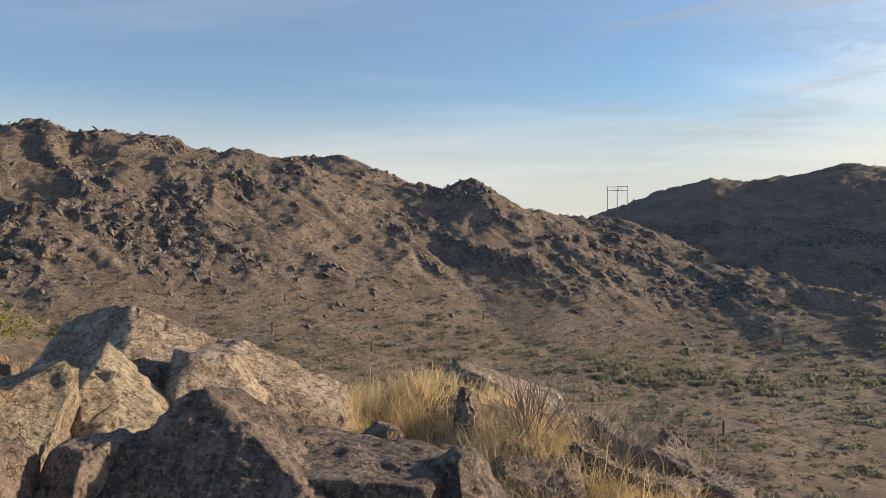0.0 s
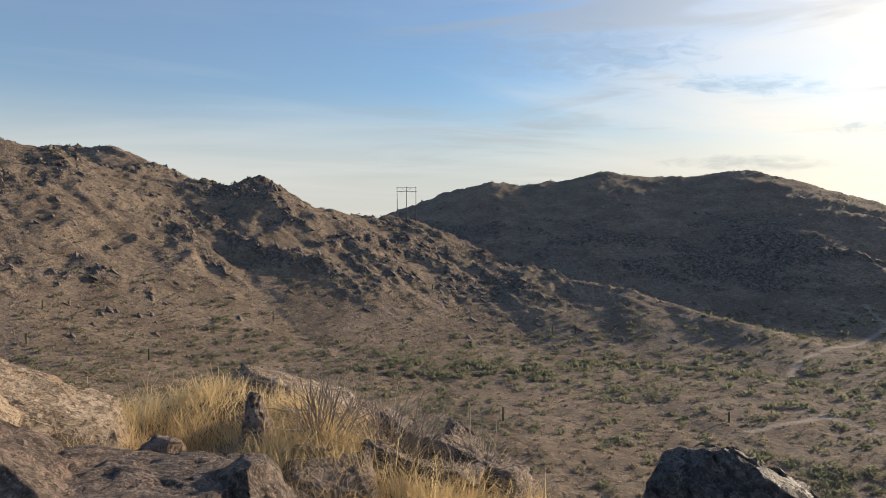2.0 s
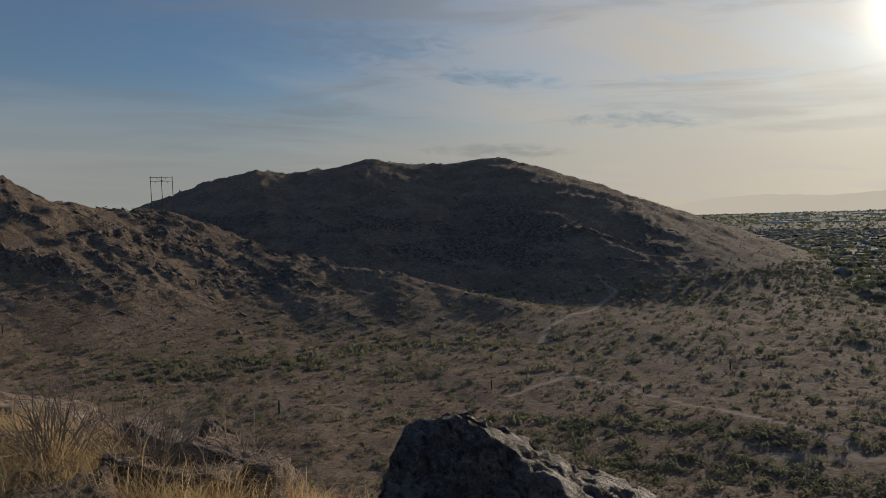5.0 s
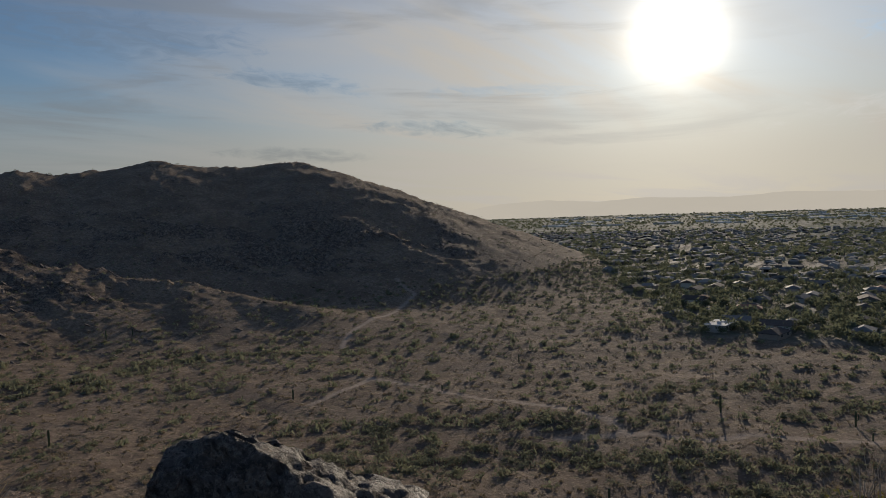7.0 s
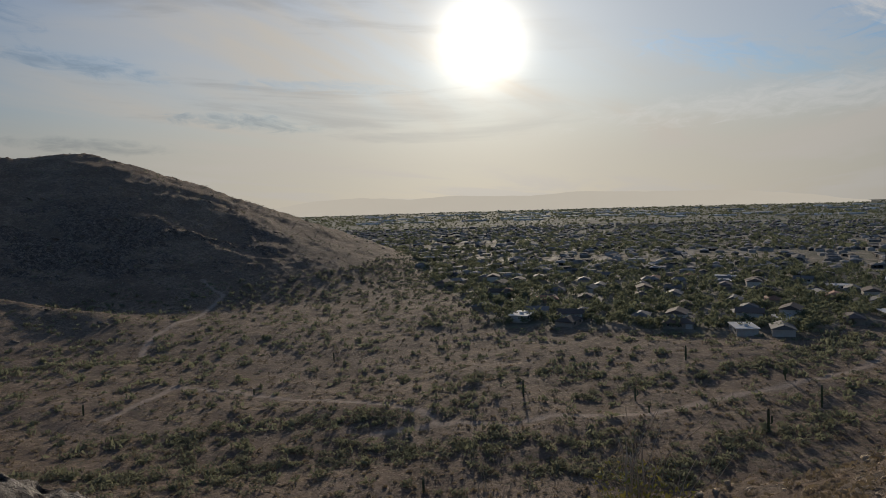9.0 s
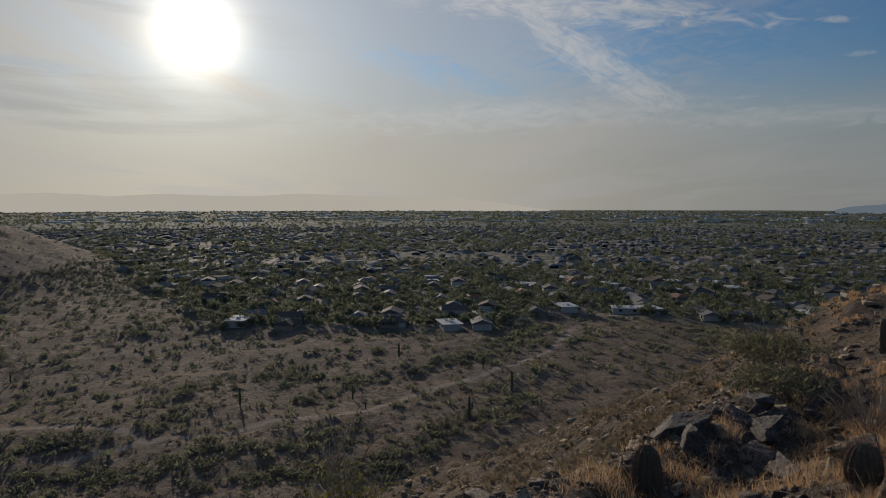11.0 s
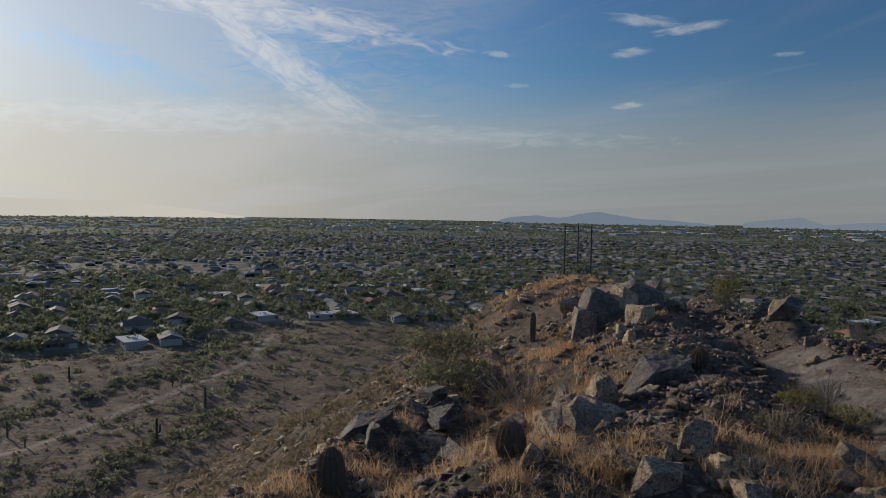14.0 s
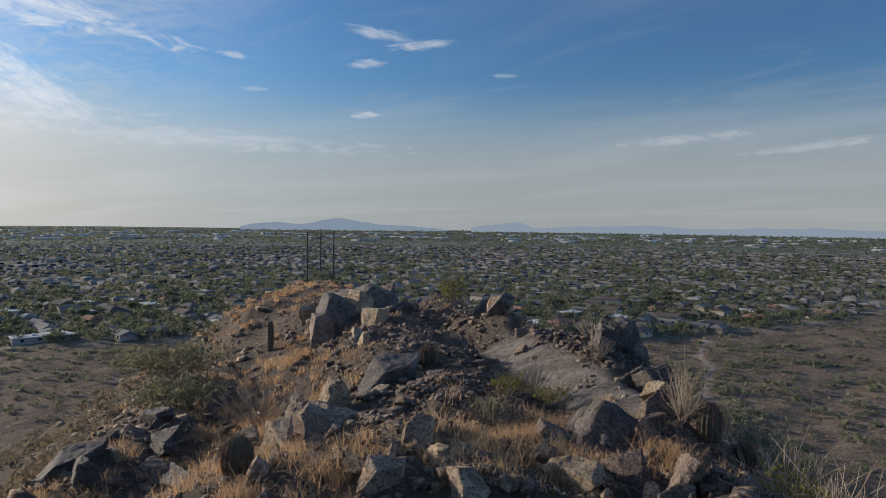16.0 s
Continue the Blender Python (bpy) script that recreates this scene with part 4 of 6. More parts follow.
G, D, T = MAT_GREY_ROCK, MAT_DARK_ROCK, MAT_TAN_ROCK
TINT = {"G": (G, "angular grey rock block with rough broken faces"), "D": (D, "dark varnished rock block on the stony crest"),
        "T": (T, "pale tan broken rock block on the crest")}
KNOLL = [("G", 18.1, -18.2, 0.8, 0.8), ("T", 12.1, -11.5, 0.5, 0.45), ("D", 19.5, -17.0, 1.5, 1.2), ("D", 17.3, -17.0, 1.2, 0.9), ("T", 13.2, -12.2, 0.5, 0.45), ("T", 14.3, -13.1, 0.45, 0.45)]
MIDDLE = [("B", 8.66, -9.04, 1.1, 0.6), ("G", 8.48, -7.62, 0.85, 0.8), ("D", 8.2, -6.9, 0.7, 0.7), ("G", 7.24, -5.72, 0.42, 0.5), ("T", 8.3, -5.5, 0.36, 0.42),
          ("G", 6.13, -4.69, 0.30, 0.36), ("D", 6.65, -5.80, 0.45, 0.5), ("G", 7.3, -6.35, 0.5, 0.55), ("G", 5.43, -6.15, 0.36, 0.42), ("D", 5.46, -5.35, 0.4, 0.34)]
CLOSE = [("G", 5.01, -5.36, 0.42, 0.36), ("T", 4.94, -6.09, 0.52, 0.28), ("T", 3.76, -6.81, 0.46, 0.5), ("D", 3.50, -7.30, 0.5, 0.4),
         ("G", 4.37, -5.81, 0.56, 0.32), ("D", 2.81, -7.31, 0.55, 0.4), ("T", 2.53, -7.31, 0.15, 0.10), ("G", 4.75, -8.0, 0.5, 0.5), ("D", 3.9, -8.9, 0.6, 0.5)]
SLOPE = [("B", 11.0, -4.70, 0.85, 0.40), ("B", 10.1, -4.55, 0.8, 0.45), ("B", 13.09, -6.97, 0.75, 0.42), ("B", 11.6, -6.4, 0.8, 0.45), ("G", 7.3, -3.1, 0.5, 0.35),
         ("B", 6.3, -2.4, 0.6, 0.4), ("T", 6.9, -1.6, 0.35, 0.3), ("G", 10.4, -5.6, 0.6, 0.40), ("B", 12.5, -5.9, 0.8, 0.45), ("B", 9.2, -5.4, 0.7, 0.4), ("G", 9.6, -6.6, 0.6, 0.4)]
CLIFF = [("B", 5.2, -11.6, 0.6, 0.6), ("B", 4.9, -11.2, 0.55, 0.5), ("B", 4.6, -10.8, 0.45, 0.4), ("T", 11.0, -15.3, 0.6, 0.6), ("B", 11.0, -15.0, 0.9, 0.45),
         ("G", 8.72, -13.04, 0.32, 0.22), ("T", 8.44, -13.13, 0.16, 0.14), ("B", 12.1, -16.2, 1.0, 0.6)]
TINT["B"] = (MAT_BLACK_ROCK, TINT["D"][1])
for group, rows in (("knoll rocks", KNOLL), ("crest rocks", MIDDLE), ("crest rocks", CLOSE), ("slope slabs", SLOPE), ("trail side rocks", CLIFF)):
    for k, (tint, x, y, w, h) in enumerate(rows):
        block(x, y, w, h, TINT[tint][0], 100 + k * 7 + len(group) * 13, TINT[tint][1], group)
hewn("dark upright block with a pale split edge on the knoll", (16.4, -13.65, -1.65), (0.36, 0.4, 0.40, 0.7), [(0.15, -0.95, 0.2, 0.28), (-0.95, -0.2, 0.2, 0.30), (0.5, 0.1, 0.85, 0.36)], 801, MAT_DARK_ROCK, edge=0.09, group="knoll rocks", name="rock_block", chips=3)
hewn("large dark block leaning on the knoll", (17.0, -14.75, -1.35), (0.70, 0.5, 0.60, 1.0), [(0.1, -0.9, 0.4, 0.34), (-0.85, -0.3, 0.4, 0.48), (0.45, 0, 0.9, 0.45)], 802, MAT_BLACK_ROCK, edge=0.09, group="knoll rocks", name="rock_block", chips=4)
hewn("pale tan split block on top of the knoll", (16.6, -15.35, -0.98), (0.42, 0.36, 0.33, 0.7), [(-0.75, -0.6, 0.3, 0.22), (0.3, -0.9, 0.25, 0.28), (0.5, 0.2, 0.84, 0.26)], 803, MAT_TAN_ROCK, edge=0.09, group="knoll rocks", name="rock_block", chips=2)
hewn("pale tan block with a flat sunlit face", (15.0, -14.5, -1.28), (0.40, 0.32, 0.30, 0.6), [(-0.70, -0.66, 0.22, 0.20), (0.85, -0.4, -0.2, 0.30), (0, 0.1, 0.99, 0.28)], 804, MAT_TAN_ROCK, edge=0.08, group="knoll rocks", name="rock_block", chips=1)
hewn("dark broad block on the back of the knoll", (16.9, -16.3, -1.05), (0.75, 0.5, 0.50, 0.8), [(0.1, -0.9, 0.4, 0.36), (-0.8, -0.3, 0.5, 0.55), (0.35, 0, 0.93, 0.38)], 805, MAT_BLACK_ROCK, edge=0.10, group="knoll rocks", name="rock_block", chips=4)
hewn("low tan block below the knoll", (14.6, -13.35, -1.80), (0.30, 0.26, 0.24, 0.5), [(-0.75, -0.6, 0.3, 0.18), (0.5, 0.1, 0.85, 0.22)], 806, MAT_TAN_ROCK, edge=0.08, group="knoll rocks", name="rock_block", chips=3)
# the black outcrop that drops off beside the trail
hewn("tall black craggy outcrop at the trail's edge", (6.45, -12.95, -1.00), (0.55, 0.6, 0.66, 1.6), [(0.55, -0.2, 0.8, 0.56), (-0.95, -0.1, 0.25, 0.48), (0.2, -0.95, 0.2, 0.50), (0.92, 0, 0.38, 0.52)], 811, MAT_BLACK_ROCK, edge=0.07, rough=0.075, group="trail side rocks", name="outcrop", chips=6)
hewn("black craggy ledge below the outcrop", (5.95, -12.75, -1.75), (0.60, 0.6, 0.55, 1.6), [(0.60, -0.15, 0.78, 0.48), (0.2, -0.95, 0.2, 0.52)], 812, MAT_BLACK_ROCK, edge=0.07, rough=0.075, group="trail side rocks", name="outcrop", chips=6)
hewn("black broken rock low on the drop", (5.35, -12.35, -2.05), (0.50, 0.5, 0.5, 1.4), [(0.65, -0.1, 0.75, 0.42)], 813, MAT_BLACK_ROCK, edge=0.07, rough=0.075, group="trail side rocks", name="outcrop", chips=6)
# smaller broken pieces fallen round the blocks
q = np.random.default_rng(77)
for k, (tint, x, y, w, h) in enumerate(MIDDLE + CLOSE + SLOPE[:6] + KNOLL[:6]):
    for i in range(2):
        s, a = q.uniform(0.35, 0.6), q.uniform(0, 6.28)
        block(x + math.cos(a) * w * 0.75, y + math.sin(a) * w * 0.75, w * s, max(h * s, 0.1), TINT["GTD"[(k + i) % 3] if i else tint][0], 700 + k * 5 + i,
              TINT["GTD"[(k + i) % 3] if i else tint][1], "broken pieces on the crest")

# loose stones lying about the crest, on shared meshes
rng = np.random.default_rng(5)
STONES = [mesh_of("stone", *rock_shape(300 + k, (1, 0.8, 0.62), 4, 3, 0.04, (), 0.02, 0.7, 1), m, False) for k in range(5) for m in (G, D, T)]


def on_crest(count, seed, near, far):
    """Random places on the ridge round the camera, in the half-circle that it looks at."""
    r = np.random.default_rng(seed)
    n = count * 12
    az, d = np.radians(r.uniform(-180, 45, n)), near * (far / near) ** r.random(n)
    x, y = -np.sin(az) * d, np.cos(az) * d
    z, rocky, tread = land(x, y)
    ok = np.flatnonzero((z > -1.2 - 0.30 * np.minimum(d, 14)) & (tread < 0.3))[:count]
    return [(x[k], y[k], z[k], d[k], r) for k in ok]


for k, (x, y, z, d, r) in enumerate(on_crest(290, 6, 3.2, 55)):
    s = r.uniform(0.06, 0.14) * (1 + 0.018 * d) * r.choice([0.7, 1.0, 1.5])
    ob = new("stone", STONES[k % 15])
    ob.matrix_basis = pose(x, y, z + s * 0.15, r.uniform(-20, 20), r.uniform(-20, 20), r.uniform(0, 360)) @ Matrix.Diagonal((s, s, s, 1))
    tagged(ob, ("angular grey stone lying on the crest", "dark varnished stone lying on the crest", "pale tan stone lying on the crest")[k % 3], "stone", "loose stones")


def scatter_chunks(places, shapes):
    """places: rows of x, y, z, size, turn; shapes: unit (verts, faces). Returns one joined mesh."""
    verts, faces, k = [], [], 0
    for i, (v, f) in enumerate(shapes):
        q = places[i::len(shapes)]
        c, n, s = np.cos(q[:, 4])[:, None], np.sin(q[:, 4])[:, None], q[:, 3][:, None]
        x = (v[None, :, 0] * c - v[None, :, 1] * n) * s + q[:, 0][:, None]
        y = (v[None, :, 0] * n + v[None, :, 1] * c) * s + q[:, 1][:, None]
        z = v[None, :, 2] * s + q[:, 2][:, None]
        verts.append(np.stack([x, y, z], -1).reshape(-1, 3))
        faces.append((np.asarray(f)[None] + (k + np.arange(len(q)) * len(v))[:, None, None]).reshape(-1, 3))
        k += len(q) * len(v)
    return np.concatenate(verts), np.concatenate(faces)


def many(n, seed, az0, az1, near, far, keep):
    """n tries of places spread by plan distance; keep(x, y, z, rocky, tread, u) picks those that stay."""
    r = np.random.default_rng(seed)
    az, d = np.radians(r.uniform(min(az0, az1), max(az0, az1), n)), near * (far / near) ** r.random(n)
    x, y = -np.sin(az) * d, np.cos(az) * d
    z, rocky, tread = land(x, y)
    ok = keep(x, y, z, rocky, tread, r.random(n))
    return x[ok], y[ok], z[ok], d[ok], r


pebble_shapes = [rock_shape(400 + k, (1, 0.8, 0.6), 3, 1, 0.06, (), 0.03, 0.6) for k in range(6)]
x, y, z, d, r = many(30000, 8, -178, -85, 5.0, 30, lambda x, y, z, rocky, tread, u: (z > -1.0 - 0.16 * np.hypot(x, y)) & (u < 0.66 - 0.42 * tread))
places = np.stack([x, y, z + 0.005, (0.014 + 0.05 * r.random(len(x)) ** 2) * (0.7 + 0.045 * d), r.uniform(0, 6, len(x))], 1)
x2, y2, z2, d2, r2 = many(9000, 10, -178, -85, 5.0, 60, lambda x, y, z, rocky, tread, u: (z > -1.4 - 0.22 * np.minimum(np.hypot(x, y), 16)) & (u < 0.45 - 0.6 * tread))
rubble = np.stack([x2, y2, z2 + 0.01, (0.03 + 0.15 * r2.random(len(x2)) ** 3) * (0.8 + 0.012 * d2), r2.uniform(0, 6, len(x2))], 1)
rubble_shapes = [rock_shape(450 + k, (1, 0.8, 0.6), 5, 1, 0.05, (), 0.03, 0.6) for k in range(10)]
tagged(new("rubble", mesh_of("rubble", *scatter_chunks(rubble[:2600], rubble_shapes), MAT_DARK_ROCK)), "dark broken rubble strewn along the crest", "rubble", kind="stuff")
tagged(new("gravel", mesh_of("gravel", *scatter_chunks(places[:7000], pebble_shapes), MAT_GREY_ROCK)), "grey angular gravel and rock chips along the crest", "gravel", kind="stuff")

r = np.random.default_rng(13)
for x0, y0, wide, count, label in ((7.6, -9.0, 1.3, 1300, "dark angular rubble heaped beside the trail"), (8.3, -13.9, 0.9, 700, "dark broken chips on the bank above the trail"),
                                   (6.6, -11.9, 0.6, 420, "dark gravel chips along the trail's edge"), (13.0, -14.5, 1.8, 900, "dark broken chips below the knoll")):
    x, y = r.normal(x0, wide, count), r.normal(y0, wide, count)
    z, rocky, tread = land(x, y)
    places = np.stack([x, y, z + 0.008, 0.022 + 0.09 * r.random(count) ** 3.5, r.uniform(0, 6, count)], 1)[tread < 0.45]
    tagged(new("rubble", mesh_of("rubble", *scatter_chunks(places, rubble_shapes), MAT_DARK_ROCK)), label, "rubble", kind="stuff")
x, y, z, d, r = many(9000, 12, -85, -178, 9, 75, lambda x, y, z, rocky, tread, u: (z < -2.0) & (u < 0.42))
places = np.stack([x, y, z, (0.03 + 0.12 * r.random(len(x)) ** 2.5) * (0.6 + 0.035 * d), r.uniform(0, 6, len(x))], 1)
tagged(new("slope_stones", mesh_of("slope_stones", *scatter_chunks(places[:2600], pebble_shapes), MAT_TAN_ROCK)), "brown stones strewn over the near slopes", "stones", kind="stuff")

# outcrops on the hillsides
def tipped(shape, angle):
    """The same shape leaned over, like layers that dip into the hill."""
    v, f = shape
    c, n = math.cos(angle), math.sin(angle)
    return np.stack([v[:, 0] * c + v[:, 2] * n, v[:, 1], v[:, 2] * c - v[:, 0] * n], 1), f


crag_shapes = [tipped(rock_shape(500 + k, (1.7, 0.7, 0.55), 3, 1, 0.06, (), 0.05, 0.85), 0.25 + 0.06 * k) for k in range(10)]
x, y, z, d, r = many(110000, 9, 42, -66, 170, 900, lambda x, y, z, rocky, tread, u: (u < 0.03 + 0.85 * rocky ** 3) & (z > floor_height(x, y) + 2))
size = 0.22 + 1.35 * r.random(len(x)) ** 3.5
places = np.stack([x, y, z - 0.10 * size, size, -0.88 + r.normal(0, 0.45, len(x))], 1)
places = places[r.permutation(len(places))[:9500]]
tagged(new("hillside_rocks", mesh_of("hillside_rocks", *scatter_chunks(places, crag_shapes), MAT_HILL_ROCK)), "dark weathered outcrops strewn over the hillsides", "rocks", kind="stuff")


# ---- dry grass ----
def blades(rng, x, y, z, count, tall, wide, lean, thick=1.0):
    """A tuft: thin bent blades of three triangles each."""
    a = rng.uniform(0, 2 * np.pi, count)
    root = np.stack([x + rng.normal(0, wide, count), y + rng.normal(0, wide, count), np.full(count, z - 0.03)], 1)
    out = np.stack([np.cos(a), np.sin(a), np.zeros(count)], 1)
    h = tall * rng.uniform(0.4, 1.15, count)
    bend = lean * (0.15 + 0.85 * rng.random(count) ** 1.2)
    mid = root + out * (bend * 0.32 * h)[:, None] + np.array([0, 0, 1]) * (h * 0.62)[:, None]
    tip = root + out * (bend * h)[:, None] + np.array([0, 0, 1]) * (h * (1 - 0.3 * bend))[:, None]
    face = rng.uniform(0, 2 * np.pi, count)
    side = np.stack([np.cos(face), np.sin(face), np.zeros(count)], 1) * (thick * (0.0009 + 0.0010 * rng.random(count)))[:, None]
    v = np.stack([root - side, root + side, mid + side * 0.8, mid - side * 0.8, tip], 1).reshape(-1, 3)
    k = np.arange(count)[:, None] * 5
    f = np.stack([k + [0, 1, 2], k + [0, 2, 3], k + [3, 2, 4]], 1).reshape(-1, 3)
    return v, f


def grass(name, label, spots, mat, seed):
    r = np.random.default_rng(seed)
    ground = land(np.array([q[0] for q in spots]), np.array([q[1] for q in spots]))[0]
    tufts = [blades(r, x, y, z, count, tall, wide, lean, max(1.0, 0.25 * math.hypot(x, y))) for (x, y, count, tall, wide, lean), z in zip(spots, ground)]
    tagged(new(name, mesh_of(name, *join(tufts), mat)), label, "dry grass", kind="stuff")


r = np.random.default_rng(21)
golden = []
for x0, y0, sx, sy, n, tall in ((-0.55, 5.6, 0.45, 0.35, 46, 0.46), (0.0, 5.35, 0.30, 0.35, 24, 0.36), (0.40, 4.85, 0.20, 0.25, 16, 0.42), (0.05, 4.3, 0.16, 0.2, 10, 0.24),
                                (1.05, 4.35, 0.32, 0.35, 44, 0.52), (1.55, 4.5, 0.30, 0.35, 26, 0.44), (0.75, 4.9, 0.22, 0.25, 16, 0.42), (2.0, 4.3, 0.25, 0.3, 14, 0.36),
                                (-0.15, 6.2, 0.6, 0.35, 24, 0.36), (2.5, 3.9, 0.3, 0.3, 12, 0.34)):
    for _ in range(n):
        golden.append((x0 + r.normal(0, sx), y0 + r.normal(0, sy), 46, tall * r.uniform(0.35, 0.80), 0.06, 2.3))
        golden.append((x0 + r.normal(0, sx * 1.3), y0 + r.normal(0, sy * 1.3), 40, tall * r.uniform(0.2, 0.5), 0.09, 2.2))
        golden.append((x0 + r.normal(0, sx), y0 + r.normal(0, sy), 4, tall * r.uniform(0.75, 1.1), 0.06, 1.5))
for x0, y0 in ((-1.45, 3.4), (-1.62, 3.0), (-1.15, 2.75), (-1.9, 3.3), (-1.8, 4.2), (-1.35, 4.3), (-2.0, 4.9)):
    golden.append((x0, y0, 16, 0.62, 0.06, 0.35))
grass("golden_grass", "golden dry grass tufts between the boulders", golden, MAT_STRAW, 22)
faded = []
for x, y, z, d, q in on_crest(1000, 23, 3.5, 42):
    if flat_noise(np.array([x / 2.2]), np.array([y / 2.2]), 25)[0] > -0.30:
        faded.append((x, y, 30, q.uniform(0.12, 0.32), 0.09, 1.9))
for x0, y0, s, n in ((13.5, -10.6, 0.8, 26), (10.6, -7.9, 0.8, 24), (9.1, -4.3, 0.5, 14), (7.0, -5.1, 0.4, 12), (6.0, -5.6, 0.4, 14), (5.2, -7.0, 0.5, 18), (4.4, -7.4, 0.4, 14),
                     (5.3, -8.7, 0.35, 22), (5.0, -7.9, 0.35, 18), (8.2, -3.2, 0.6, 14), (5.7, -4.7, 0.4, 14), (3.2, -7.8, 0.3, 12), (12.0, -8.6, 0.9, 26), (14.5, -10.0, 1.0, 24), (9.5, -6.9, 0.7, 22), (11.0, -5.6, 0.8, 22), (7.6, -4.3, 0.6, 18), (27, -21, 3.0, 60), (24, -20, 2.0, 40), (17, -12, 1.6, 36)):
    for _ in range(n):
        faded.append((x0 + r.normal(0, s), y0 + r.normal(0, s), 52, r.uniform(0.14, 0.36), 0.10, 1.9))
grass("faded_grass", "faded straw-coloured grass tufts on the stony crest", faded, MAT_PALE_STRAW, 24)


# ---- shrubs ----
def twigs(rng, tall, spread, count, thick=0.006, forks=3):
    """Bare branching stems as thin three-sided tubes."""
    shapes = []
    for _ in range(count):
        a, lean = rng.uniform(0, 2 * np.pi), rng.uniform(0.1, 1.0)
        p = np.array([0.0, 0.0, -0.05])
        step = np.array([math.cos(a) * lean * spread, math.sin(a) * lean * spread, tall * (1.15 - 0.45 * lean)]) / 4
        path = [p]
        for _ in range(4):
            p = p + step + rng.normal(0, 0.16, 3) * np.linalg.norm(step)
            path.append(p)
        shapes.append(tube(path, np.linspace(thick, thick * 0.4, 5), 3, False))
        for _ in range(forks):
            k = rng.integers(1, 4)
            q, way = path[k], step * 0.8 + rng.normal(0, 0.55, 3) * np.linalg.norm(step)
            shapes.append(tube([q, q + way * 0.9, q + way * 1.7 + rng.normal(0, 0.2, 3) * np.linalg.norm(step)], [thick * 0.6, thick * 0.45, thick * 0.25], 3, False))
    return merged(shapes)


def shrub(name, label, category, x, y, tall, spread, stems, leaves, leaf_size, leaf_mat, seed, group="", lift=0.55, z=None):
    r = np.random.default_rng(seed)
    base = tagged(new(name), label, category, group)
    base.matrix_basis = pose(x, y, (height(x, y) if z is None else z) - 0.02, 0, 0, seed * 47 % 360)
    part("branchwork", mesh_of("branchwork", *twigs(r, tall, spread, stems, 0.004 + 0.004 * tall), MAT_TWIG), base)
    if leaves:
        part("foliage", mesh_of("foliage", *leaf_cloud(r, leaves, (spread, spread, tall * 0.42), leaf_size, tall * lift, 0.25), leaf_mat), base)
    return base


shrub("dry_shrub", "bare dry brown shrub with tangled twigs", "shrub", 11.2, -8.0, 0.80, 1.15, 60, 0, 0, None, 1)
shrub("dry_shrub", "bare grey twiggy shrub beside the trail", "shrub", 3.55, -8.9, 0.60, 0.36, 34, 0, 0, None, 2)
shrub("dry_shrub", "small reddish dry shrub on the trail side", "shrub", 9.2, -15.2, 0.55, 0.4, 26, 0, 0, None, 3)
shrub("dry_shrub", "bare dry brown shrub on the knoll edge", "shrub", 8.0, -14.9, 0.8, 0.6, 26, 0, 0, None, 4)
shrub("dry_shrub", "tangled grey twigs over the crest rocks", "shrub", 1.15, 4.95, 0.55, 0.55, 46, 0, 0, None, 5)
shrub("dry_shrub", "tangled pale twigs beside the rock splinter", "shrub", 0.62, 4.95, 0.45, 0.40, 34, 0, 0, None, 6)
shrub("dry_shrub", "sparse dry twigs on the edge of the slope", "shrub", 1.75, 4.75, 0.45, 0.45, 24, 0, 0, None, 7)
shrub("creosote_bush", "thin yellow-green creosote bush on the knoll", "bush", 14.8, -17.75, 1.25, 0.75, 20, 900, 0.035, MAT_YELLOW_LEAF, 8)
shrub("creosote_bush", "spreading grey-green bush on the slope", "bush", 17.2, -9.3, 1.2, 1.9, 26, 2600, 0.045, MAT_CREOSOTE, 9)
shrub("creosote_bush", "spreading grey-green bush on the slope", "bush", 15.0, -8.3, 0.8, 1.5, 22, 1700, 0.045, MAT_CREOSOTE, 10)
shrub("brittlebush", "dry yellow-green bush beside the crest", "bush", 2.30, -8.75, 0.85, 0.6, 40, 900, 0.022, MAT_YELLOW_LEAF, 11)
shrub("brittlebush", "dry yellow-green bush beside the crest", "bush", 1.75, -8.3, 0.7, 0.5, 36, 500, 0.022, MAT_YELLOW_LEAF, 12)
shrub("brittlebush", "small yellow-green bush beside the trail", "bush", 6.4, -9.3, 0.45, 0.4, 24, 520, 0.022, MAT_YELLOW_LEAF, 13)
shrub("brittlebush", "small green bush below the crest", "bush", 4.9, -16.5, 1.0, 0.8, 18, 900, 0.04, MAT_GREEN, 14)
shrub("dry_shrub", "dark brown dry shrub on the trail bank", "shrub", 6.6, -10.2, 0.5, 0.5, 36, 0, 0, None, 21)
shrub("brittlebush", "small yellow-green bush on the trail bank", "bush", 6.0, -9.9, 0.4, 0.45, 24, 420, 0.022, MAT_YELLOW_LEAF, 22)
shrub("dry_shrub", "grey dry shrub beside the dark outcrop", "shrub", 6.3, -11.9, 0.40, 0.4, 26, 0, 0, None, 23)
shrub("brittlebush", "small dark bush among the crest stones", "bush", 5.9, -8.2, 0.40, 0.45, 24, 420, 0.02, MAT_CREOSOTE, 15)
shrub("creosote_bush", "airy yellow-green bush on the near slope", "bush", 6.5, 1.6, 1.5, 0.8, 18, 700, 0.03, MAT_YELLOW_LEAF, 16)
shrub("creosote_bush", "airy yellow-green bush on the near slope", "bush", 8.5, 0.4, 1.5, 0.9, 18, 800, 0.03, MAT_YELLOW_LEAF, 17)
shrub("creosote_bush", "sparse olive bush on the ridge", "bush", -7.8, 11.5, 1.0, 1.0, 26, 900, 0.035, MAT_YELLOW_LEAF, 18)
